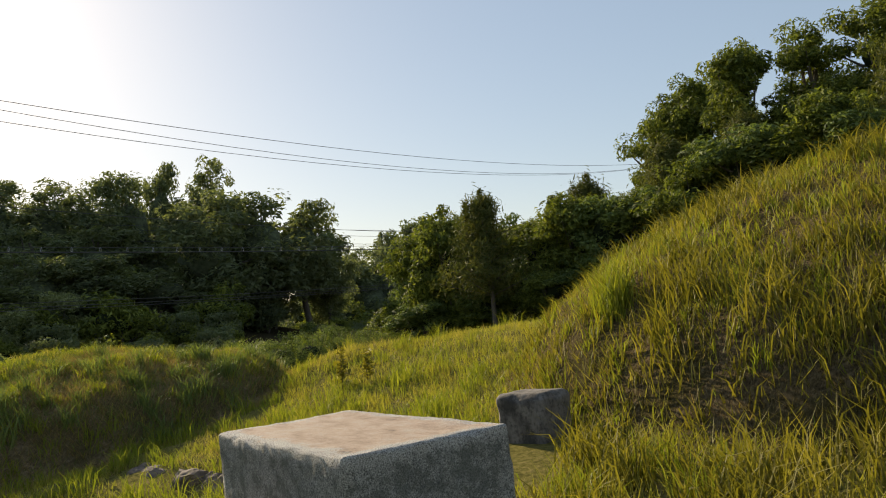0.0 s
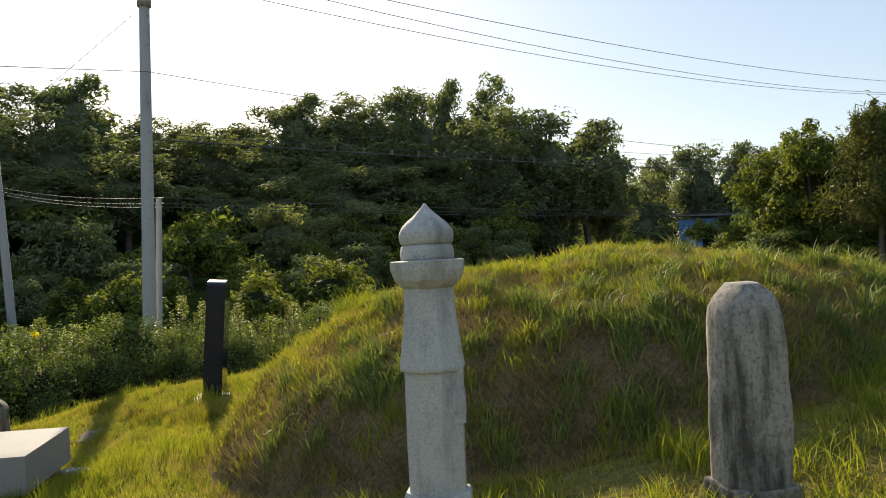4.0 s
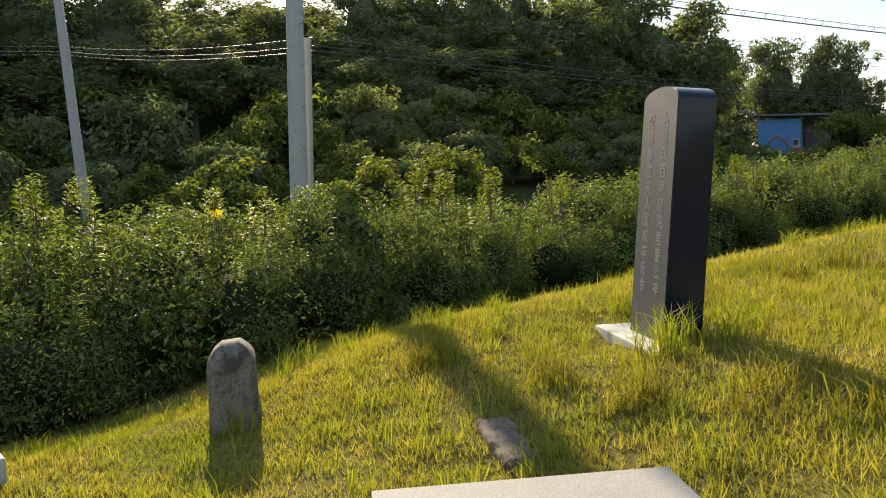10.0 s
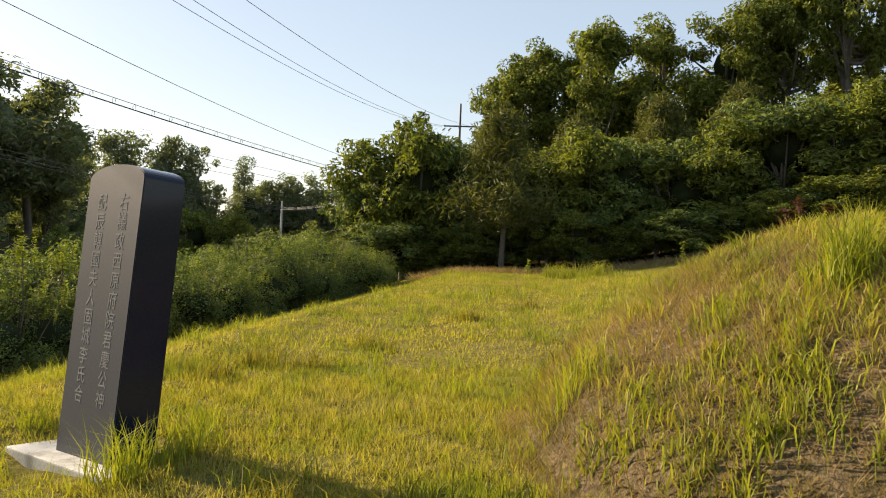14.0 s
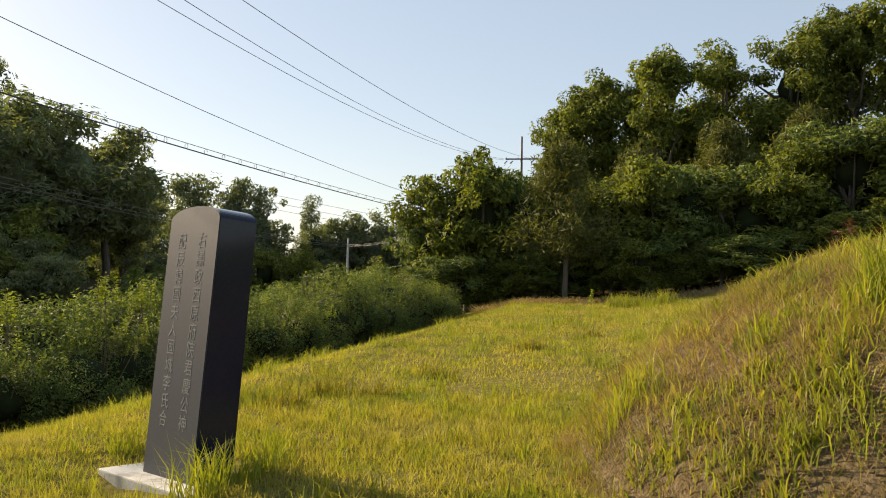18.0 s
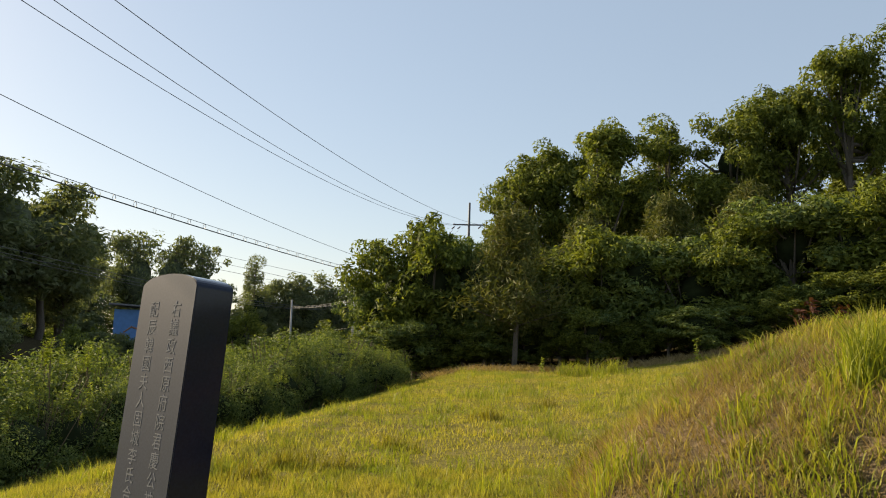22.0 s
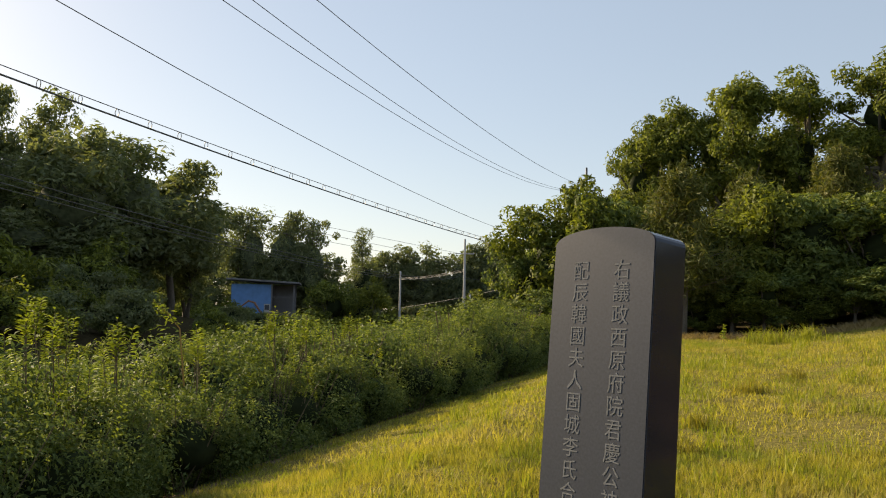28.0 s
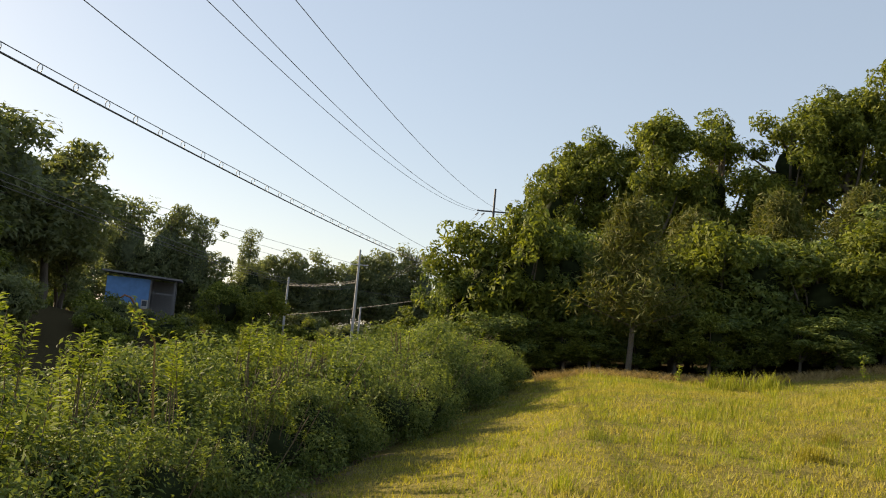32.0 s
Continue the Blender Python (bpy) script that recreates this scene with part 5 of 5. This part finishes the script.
def hedge_shrub(seed):
    """One shrub of the hedge: stems, dense leaves and upright sprigs of paler leaves."""
    rnd = np.random.RandomState(seed)
    thing = tagged(new("hedge_shrub"), "leafy green hedge shrub with pale upright shoots", "shrub", "hedge along the lawn")
    paths = []
    for k in range(9):
        a, r = rnd.uniform(0, 6.28), rnd.uniform(0.2, 0.9)
        paths.append([(rnd.uniform(-0.2, 0.2), rnd.uniform(-0.2, 0.2), -0.2, 0.014), (r * math.cos(a) * 0.6, r * math.sin(a) * 0.6, 0.8, 0.01), (r * math.cos(a), r * math.sin(a), 1.5, 0.005)])
    part("branchwork", tube_mesh("branchwork", paths, M_STEM, 4), thing)
    lb = lobes_of(25, 0.97, 0.97, 0.82, 0.75, rnd, -0.95)
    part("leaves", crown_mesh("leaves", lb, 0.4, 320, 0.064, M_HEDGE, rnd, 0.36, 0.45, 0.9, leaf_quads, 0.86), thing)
    for k in range(11):
        a, r = rnd.uniform(0, 6.28), 0.95 * math.sqrt(rnd.uniform(0, 1))
        s = rnd.uniform(0.3, 0.65) if k else rnd.uniform(0.8, 1.2)
        part("shoot", SHOOTS[k % 3], thing, "", pose(r * math.cos(a), r * math.sin(a), 1.3 - 0.25 * r, rnd.normal(0, 9), rnd.normal(0, 9), 50 * k) @ Matrix.Scale(s, 4))
    return thing


def shoot_mesh(seed):
    """A young upright shoot: a stem with whorls of pale leaves."""
    rnd = np.random.RandomState(seed)
    m = 46
    t = rnd.uniform(0.05, 1, m)
    a = rnd.uniform(0, 6.28, m)
    out = np.column_stack([np.cos(a), np.sin(a), np.full(m, 0.55)])
    c = np.column_stack([0 * t, 0 * t, t * 0.5]) + out * (0.055 * (1.15 - 0.5 * t))[:, None]
    side = np.cross(out, np.array([0, 0, 1.0]))
    side /= np.linalg.norm(side, axis=1)[:, None]
    nrm = np.cross(side, out)
    s = (0.085 * rnd.uniform(0.7, 1.25, m) * (1.1 - 0.35 * t))[:, None]
    o = out / np.linalg.norm(out, axis=1)[:, None]
    v = np.stack([c - o * s * 0.5, c + side * s * 0.2 + nrm * s * 0.05, c + o * s * 0.6 - nrm * s * 0.15, c - side * s * 0.2 + nrm * s * 0.05], 1).reshape(-1, 3)
    k = np.arange(m) * 4
    q = np.stack([k, k + 1, k + 2, k + 3], 1)
    tv, tq = tube_arrays([[(0, 0, -0.25, 0.006), (0, 0, 0.5, 0.0025)]], 4)
    return cells_mesh("shoot", np.concatenate([v, tv]), [q, tq + len(v)], [M_SPRIG, M_STEM], np.concatenate([np.zeros(len(q)), np.ones(len(tq))]))


def hedge_foot(y):
    """Where the lawn ends along the hedge."""
    return np.interp(y, [-9, 0, 5, 8.8, 12.5, 15, 18, 24, 30], [-22.6, -22.6, -22.9, -23.7, -23.7, -23.4, -22.95, -22.45, -22.2])


SHOOTS = [shoot_mesh(300 + i) for i in range(3)]
hedges = [hedge_shrub(200 + i) for i in range(5)]
k = 0
for y in np.arange(-9.0, 28.6, 1.15):
    for row, (xo, s) in enumerate(((-0.72, 0.78), (-1.75, 1.2), (-3.1, 1.36))):
        x = float(hedge_foot(y)) + xo + rnd.uniform(-0.2, 0.2)
        put(hedges[k % 5], x, float(y) + rnd.uniform(-0.3, 0.3), s * (1.17 - 0.002 * max(0.0, float(y) + 2)) * rnd.uniform(0.88, 1.04), rnd.uniform(0, 360), -0.05)
        k += 1


def hedge_sapling(x, y, tip, seed):
    """A cluster of long pale shoots that overtops the hedge."""
    rnd = np.random.RandomState(seed)
    thing = tagged(new("hedge_sapling"), "pale green shoots standing above the hedge", "shrub", "tall shoots in the hedge")
    thing.location = (x, y, ground_z(x, y))
    h = tip - ground_z(x, y)
    part("stem", tube_mesh("stem", [[(0, 0, -0.1, 0.014), (0.03, 0.02, h * 0.6, 0.01), (0, 0, h - 0.3, 0.006)]], M_STEM, 5), thing)
    for k in range(11):
        a = rnd.uniform(0, 6.28)
        r = 0.0 if k == 0 else rnd.uniform(0.06, 0.2) + 0.03 * max(0, k - 5)
        s = rnd.uniform(0.95, 1.2) if k == 0 else rnd.uniform(0.6, 1.0)
        part("shoot", SHOOTS[k % 3], thing, "", pose(r * math.cos(a), r * math.sin(a), h - 0.5 * s - 0.5 * r - 0.16 * max(0, k - 5), math.degrees(-r * math.sin(a)) * 0.9, math.degrees(r * math.cos(a)) * 0.9, 60 * k) @ Matrix.Scale(s, 4))


for i, (y, tip) in enumerate([(-0.78, 1.05), (-0.34, 1.02), (0.43, 0.93), (1.19, 0.79), (1.85, 1.03), (2.3, 0.98), (4.02, 0.79), (4.6, 0.6), (6.95, 1.05), (7.6, 0.88), (8.47, 0.78), (9.9, 0.7), (12.42, 0.98), (13.3, 0.86), (14.82, 0.9)]):
    hedge_sapling(-24.6 + 0.12 * (i % 3 - 1), y, tip, 400 + i)


def vine(x, y, z):
    """A hooked climbing stem with a yellowed leaf, standing out of the hedge top."""
    thing = tagged(new("climbing_vine"), "hooked green vine stem with yellow leaves above the hedge", "vine")
    thing.location = (x, y, z)
    pts = [(0, 0, -0.5), (0.0, -0.02, 0.0), (0.02, 0.03, 0.16), (0.02, 0.13, 0.29), (0.0, 0.22, 0.37), (0.0, 0.27, 0.385), (0.0, 0.28, 0.36), (0.0, 0.25, 0.34)]
    part("stem", tube_mesh("stem", [[(*p, 0.007 - 0.0005 * i) for i, p in enumerate(pts)]], M_SPRIG, 6), thing)
    rnd = np.random.RandomState(9)
    c = np.array([(0, -0.02, 0.0), (0.03, 0.03, 0.02), (-0.03, -0.05, 0.03), (0.02, 0.0, -0.04), (0.01, 0.06, -0.02)])
    v, q = leaf_quads(c, np.tile([0.9, 0.1, 0.4], (5, 1)), 0.12, rnd, 0.85)
    part("leaves", cells_mesh("leaves", v, [q], M_YELLOW), thing, "yellowed leaves")


vine(-24.0, 3.7, 0.42)
stalk = tagged(new("leaning_stalk"), "bent pale stalk leaning out of the hedge", "weed")
stalk.location = (-24.6, 9.7, 0.2)
part("stem", tube_mesh("stem", [[(0, 0.15, -0.3, 0.012), (0, 0.0, 0.46, 0.01), (0, -0.3, 0.66, 0.008), (0, -0.57, 0.8, 0.004)]], M_DRY, 5), stalk)
tr = np.random.RandomState(6)
tq = tr.uniform(0.1, 1.0, 70)[:, None]
tv, tf = leaf_quads(np.array([0, 0.0, 0.46]) * (1 - tq) + np.array([0, -0.57, 0.8]) * tq + tr.normal(0, 0.04, (70, 3)), np.tile([0.3, 0, 1.0], (70, 1)), 0.08, tr, 0.35)
part("leaves", cells_mesh("leaves", tv, [tf], M_SPRIG), stalk)


WEED_AT = (-6.95, 7.58)


def weed(x, y, h, seed, label, mat):
    """A lone leafy weed on one stem."""
    rnd = np.random.RandomState(seed)
    thing = tagged(new("weed_plant"), label, "weed")
    thing.location = (x, y, surf(x, y))
    bend = rnd.uniform(-0.15, 0.15, 2) * h
    part("stem", tube_mesh("stem", [[(0, 0, -0.05, 0.008), (bend[0] * 0.4, bend[1] * 0.4, h * 0.6, 0.006), (bend[0], bend[1], h, 0.003)]], M_STEM, 5), thing)
    n = 60
    q = rnd.uniform(0.15, 1.0, n)[:, None]
    c = np.array([0, 0, 0.0]) * (1 - q) + np.array([bend[0], bend[1], h]) * q + rnd.normal(0, 0.06 * h ** 0.5, (n, 3)) * np.array([1, 1, 0.4])
    v, f = leaf_quads(c, np.tile([0, 0, 1.0], (n, 1)), 0.1, rnd, 0.4)
    part("foliage", cells_mesh("foliage", v, [f], mat), thing)


weed(-13.2, 26.6, 0.7, 1, "small leafy weed at the lawn's far edge", M_SPRIG)
weed(-17.9, 27.4, 0.5, 2, "small leafy weed at the lawn's far edge", M_SPRIG)
weed(WEED_AT[0], WEED_AT[1], 0.5, 3, "olive-brown leafy weed on the bank between the mounds", M_OLIVE)
weed(WEED_AT[0] + 0.25, WEED_AT[1] + 0.15, 0.38, 4, "olive-brown leafy weed on the bank between the mounds", M_OLIVE)
M_RUST = leaf_material("rusty_dry_leaves", (0.05, 0.02, 0.015), (0.11, 0.045, 0.03), (0.17, 0.08, 0.05), 0.25, 0.7)
for i, (x, y) in enumerate(((-13.55, 8.3), (-13.35, 8.45), (-13.7, 8.1))):
    weed(x, y, 0.52 - 0.05 * i, 5 + i, "dry reddish-brown weed on the mound's flank", M_RUST)


# ---- grass over the lawn and mounds ----
STONES += [(-18.52, 5.09, 0.5), (-18.9, 5.0, 0.26), (-18.28, 4.62, 0.24), (-18.1, 2.98, 0.13), (-17.9, 2.89, 0.12), (-17.72, 2.8, 0.13), (-15.82, 2.12, 0.16), (-15.75, 1.27, 0.55), (-3.1, 3.37, 0.5), (-20.1, 0.33, 0.2), (-8.45, 1.9, 0.2), (-7.6, 3.32, 0.16), (-20.05, 2.12, 0.16), (-3.22, 5.28, 0.3), (-3.05, 4.95, 0.28), (-2.8, 4.6, 0.3), (-3.0, 5.3, 0.25)]
g = np.random.RandomState(5)


def lawn():
    sets = []
    for n, x0, x1, y0, y1, h0, h1, w, segs in ((355000, -24.2, -13, -2.5, 8.5, 0.05, 0.12, 0.0105, 1), (150000, -24.4, -9, 7.6, 29, 0.06, 0.12, 0.02, 1), (190000, -13, -2, -1.5, 13, 0.06, 0.14, 0.0115, 1), (27000, -9, 14, 12.2, 30, 0.08, 0.16, 0.03, 1), (56000, -3, 6, -0.4, 9.5, 0.07, 0.19, 0.013, 1), (75000, -23, 12, -16, -1.0, 0.06, 0.15, 0.05, 1)):
        x, y = scatter(n, x0, x1, y0, y1, g)
        clump = patchy(x, y, 8.0, 3.0) * 0.6 + patchy(x, y, 17.0, 5.0) * 0.4
        ok = clear_of(x, y) & (g.uniform(0, 1, n) < 0.25 + 0.4 * patchy(x, y, 1.1, 1.0) + 0.7 * clump) & (x > hedge_foot(y) + 0.3 - 0.9 * patchy(x, y, 2.3, 6.0))
        ok &= g.uniform(0, 1, n) < smooth01((y - y0 + 0.2) / 1.4)
        for m in MOUNDS:
            ok &= np.hypot(x - m.x, y - m.y) > m.r * 0.99
        x, y = x[ok], y[ok]
        h = g.uniform(h0, h1, len(x)) * (0.7 + 0.3 * smooth01((x - hedge_foot(y)) / 2.5)) * (0.6 + 0.5 * patchy(x, y, 0.5, 2.0)) * (0.45 + 0.85 * clump[ok]) * np.where(g.uniform(0, 1, len(x)) < 0.04, 1.8, 1.0)
        sets.append(blades(x, y, terrain(x, y) - 0.01, h, np.full(len(x), w), g.uniform(0.1, 0.85, len(x)), g, segs))
        k = g.uniform(0, 1, len(x)) < 0.12
        if w < 0.015:
            x, y, h = x[k], y[k], h[k]
            sets.append(blades(x + 0.01, y, terrain(x, y) - 0.01, h * 0.7, np.full(len(x), w), g.uniform(0.5, 0.95, len(x)), g, 1))
    grass_object("lawn_grass", sets, [M_LAWN, M_DRY, M_LAWN, M_LAWN, M_DRY, M_LAWN, M_LAWN, M_DRY, M_LAWN], "short yellow-green lawn grass lit by low sun")


def tuft_set(cx, cy, n, spread, h0, h1, w, lean=(0.25, 0.85)):
    """n blades round each centre."""
    x = np.repeat(cx, n) + g.normal(0, spread, len(cx) * n)
    y = np.repeat(cy, n) + g.normal(0, spread, len(cx) * n)
    size = np.repeat(g.uniform(0.6, 1.2, len(cx)), n)
    return blades(x, y, surface(x, y) - 0.01, g.uniform(h0, h1, len(x)) * size, np.full(len(x), w), g.uniform(*lean, len(x)), g)


CLUMPS = [(-18.1, 9.8), (-18.3, 8.26), (-18.8, 8.35), (-17.48, 13.6), (-18.9, 7.6), (-16.7, 15.7), (-15.4, 8.0), (-15.6, 6.7), (-17.6, 3.63), (-16.8, 4.05), (-16.3, 4.0), (-18.4, 3.55), (-19.6, 3.5)]   # denser green clumps in the lawn


def lawn_tufts():
    x, y = scatter(420, -22, -2, -1.5, 16, g)
    ok = clear_of(x, y)
    for m in MOUNDS:
        ok &= np.hypot(x - m.x, y - m.y) > m.r
    sets = [tuft_set(x[ok], y[ok], 34, 0.07, 0.12, 0.3, 0.008)]
    x, y = scatter(260, -9.5, -1.5, 1.5, 8, g)
    ok = clear_of(x, y)
    for m in MOUNDS:
        ok &= np.hypot(x - m.x, y - m.y) > m.r
    sets.append(tuft_set(x[ok], y[ok], 36, 0.07, 0.14, 0.3, 0.009))
    x, y = scatter(120, -21, -6, 14, 28, g)
    sets.append(tuft_set(x, y, 26, 0.12, 0.15, 0.3, 0.014))
    sets.append(tuft_set(-16.4 + g.normal(0, 0.55, 14), 26.0 + g.normal(0, 0.3, 14), 40, 0.12, 0.3, 0.55, 0.016))
    x, y = scatter(750, -22, -2.5, -1.5, 9, g)
    ok = clear_of(x, y)
    for m in MOUNDS:
        ok &= np.hypot(x - m.x, y - m.y) > m.r
    sets.append(tuft_set(x[ok], y[ok], 20, 0.05, 0.08, 0.2, 0.0085))
    x, y = scatter(26, -15.3, -13.9, 0.9, 3.2, g)
    sets.append(tuft_set(x[clear_of(x, y)], y[clear_of(x, y)], 46, 0.07, 0.16, 0.36, 0.0085, (0.15, 0.75)))
    sets.append(tuft_set(np.array([-6.6, -6.2, -5.95, -5.6, -5.3, -5.05, -4.9, -5.5]), np.array([4.55, 4.5, 4.4, 4.25, 4.2, 4.1, 3.95, 5.0]), 44, 0.09, 0.16, 0.34, 0.008))
    sets.append(tuft_set(np.array([-15.4, -15.3, -15.5]), np.array([5.3, 5.15, 5.2]), 34, 0.06, 0.2, 0.42, 0.009, (0.2, 0.7)))
    # Long olive tufts at the first mound's foot, its shade in their colour.
    x, y = scatter(330, -2.6, 4.5, 2.6, 6.2, g)
    ok = clear_of(x, y)
    sets.append(tuft_set(x[ok], y[ok], 30, 0.09, 0.18, 0.42, 0.012, (0.25, 0.95)))
    cl = np.array(CLUMPS)
    sets.append(tuft_set(np.repeat(cl[:, 0], 5) + g.normal(0, 0.12, 5 * len(cl)), np.repeat(cl[:, 1], 5) + g.normal(0, 0.12, 5 * len(cl)), 38, 0.07, 0.13, 0.3, 0.009, (0.25, 0.9)))
    sets.append(tuft_set(np.array([-18.02, -17.9, -17.86, -18.12, -17.98]), np.array([4.5, 4.62, 4.8, 4.36, 4.42]), 34, 0.07, 0.26, 0.5, 0.008, (0.15, 0.8)))
    ring = np.array([(-18.5 + 0.62 * math.cos(a), 5.09 + 0.5 * math.sin(a)) for a in np.linspace(-0.9, 0.9, 6)] + [(-15.0, 1.9), (-14.9, 1.6), (-15.3, 2.1), (-14.8, 1.2)])
    sets.append(tuft_set(ring[:, 0], ring[:, 1], 50, 0.08, 0.14, 0.32, 0.008))
    grass_object("tall_grass", sets, [M_TUFT] * 8 + [M_OLIVE, M_OLIVE, M_TUFT, M_TUFT], "taller green grass tufts standing in the lawn")


def mound_grass(m, thing, green, dry, tufts, cover, shade, mats, bunch, tall=0.3, short=(0.06, 0.17), crest=()):
    """Short blades by cover, flattened straw, tufts, clumps of long arching blades and one tall bunch; shade is the
    share of blades in a darker colour standing in for shade.
    """
    def ring(n, lo=0.0, hi=1.02):
        a, r = g.uniform(0, 6.283, n), m.r * np.sqrt(g.uniform(lo, hi, n))
        return m.x + r * np.cos(a), m.y + r * np.sin(a)

    def short_set(x, y, w, lean):
        return blades(x, y, surface(x, y) - 0.01, g.uniform(*short, len(x)) * (0.6 + 0.7 * patchy(x, y, 5.0, 8.0)), np.full(len(x), w), g.uniform(*lean, len(x)), g, 1)

    x, y = ring(green)
    keep = g.uniform(0, 1, green) < cover(x, y)
    x, y = x[keep], y[keep]
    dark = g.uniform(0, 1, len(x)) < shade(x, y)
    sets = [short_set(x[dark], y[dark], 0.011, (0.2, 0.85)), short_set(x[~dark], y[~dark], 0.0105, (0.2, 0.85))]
    x, y = ring(dry, 0.1, 1.1)
    keep = g.uniform(0, 1, dry) < 0.45 + 0.8 * patchy(x, y, 3.1, 5.0)
    x, y = x[keep], y[keep]
    sets.append(blades(x, y, surface(x, y) - 0.01, g.uniform(0.04, 0.15, len(x)), np.full(len(x), 0.008), g.uniform(0.6, 0.97, len(x)), g, 1))
    x, y = ring(tufts)
    sets.append(tuft_set(x, y, 34, 0.06, 0.1, tall, 0.012, (0.35, 0.98)))
    sets.append(tuft_set(bunch[0] + g.normal(0, 0.1, 5), bunch[1] + g.normal(0, 0.1, 5), 60, 0.06, 0.25, 0.45, 0.009, (0.15, 0.6)))
    x, y = ring(tufts * 4)
    keep = g.uniform(0, 1, len(x)) > 0.9 * shade(x, y)
    sets.append(tuft_set(x[keep], y[keep], 17, 0.04, 0.07, 0.19, 0.0105, (0.2, 0.9)))
    if crest:
        n, lo, hi = crest
        x, y = ring(n)
        keep = g.uniform(0, 1, n) < 1.3 * shade(x, y) * (0.35 + patchy(x, y, 2.2, 1.0)) * smooth01((np.hypot(x - m.x, y - m.y) / m.r - 0.38) / 0.25)
        sets.append(tuft_set(x[keep], y[keep], 60, 0.055, lo, hi, 0.0115, (0.45, 1.0)))
        x, y = ring(n // 2, 0.0, 0.45)
        sets.append(tuft_set(x, y, 26, 0.06, lo * 0.6, hi * 0.48, 0.0105, (0.2, 0.85)))
        a, r = g.uniform(3.6, 4.3, n // 6), m.r * g.uniform(0.5, 0.97, n // 6)
        sets.append(tuft_set(m.x + r * np.cos(a), m.y + r * np.sin(a), 30, 0.06, 0.1, 0.25, 0.0105, (0.2, 0.9)))
    grass_object("mound_grass", sets, mats, "long grass with dry straw and green tufts", thing)


def litter():
    """Dry clippings raked against the edge of the thicket."""
    x = g.uniform(-22.0, -8.0, 9000)
    y = 28.6 + 0.25 * np.sin(x * 0.9) + g.normal(0, 0.35, 9000) - 0.03 * (x + 15)
    s = blades(x, y, terrain(x, y), g.uniform(0.1, 0.36, 9000), np.full(9000, 0.025), g.uniform(0.75, 0.98, 9000), g, 1)
    grass_object("dry_litter", [s], [M_DRY], "pale dry grass clippings along the thicket edge")


lawn()
litter()
lawn_tufts()
mound_grass(MOUNDS[0], mound_things[0], 74000, 30000, 640, lambda x, y: 0.3 + 0.55 * patchy(x, y, 1.6, 4.0) + 0.75 * (patchy(x, y, 7.0, 2.0) - 0.4), lambda x, y: 0.5 + 0 * x,
            [M_OLIVE, M_LAWN, M_DRY, M_OLIVE, M_TUFT, M_TUFT], (-2.9, 6.4), 0.34, (0.06, 0.15))
lee = lambda x, y: smooth01((0.915 * (x + 12.0) - 0.4 * (y - 6.3) + 0.1) / 1.2) * 0.95       # the flank turned away from the sun, its shade put into the blade colour
turfed = lambda x, y: smooth01((patchy(x, y, 2.3, 9.0) - 0.42) / 0.14) * (0.45 + 0.9 * (patchy(x, y, 7.0, 2.0) - 0.4))
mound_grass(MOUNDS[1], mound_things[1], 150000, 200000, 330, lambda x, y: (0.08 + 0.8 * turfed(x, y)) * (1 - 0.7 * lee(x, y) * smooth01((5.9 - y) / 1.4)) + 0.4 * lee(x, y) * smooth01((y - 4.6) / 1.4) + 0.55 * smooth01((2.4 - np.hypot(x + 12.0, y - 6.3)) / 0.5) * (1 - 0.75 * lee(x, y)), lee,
            [M_LUSHSHADE, M_LAWN, M_DRY, M_TUFT, M_TUFT, M_LAWN, M_LUSHSHADE, M_TUFT, M_TUFT], (-13.97, 4.97), 0.2, (0.04, 0.12), (340, 0.14, 0.34))
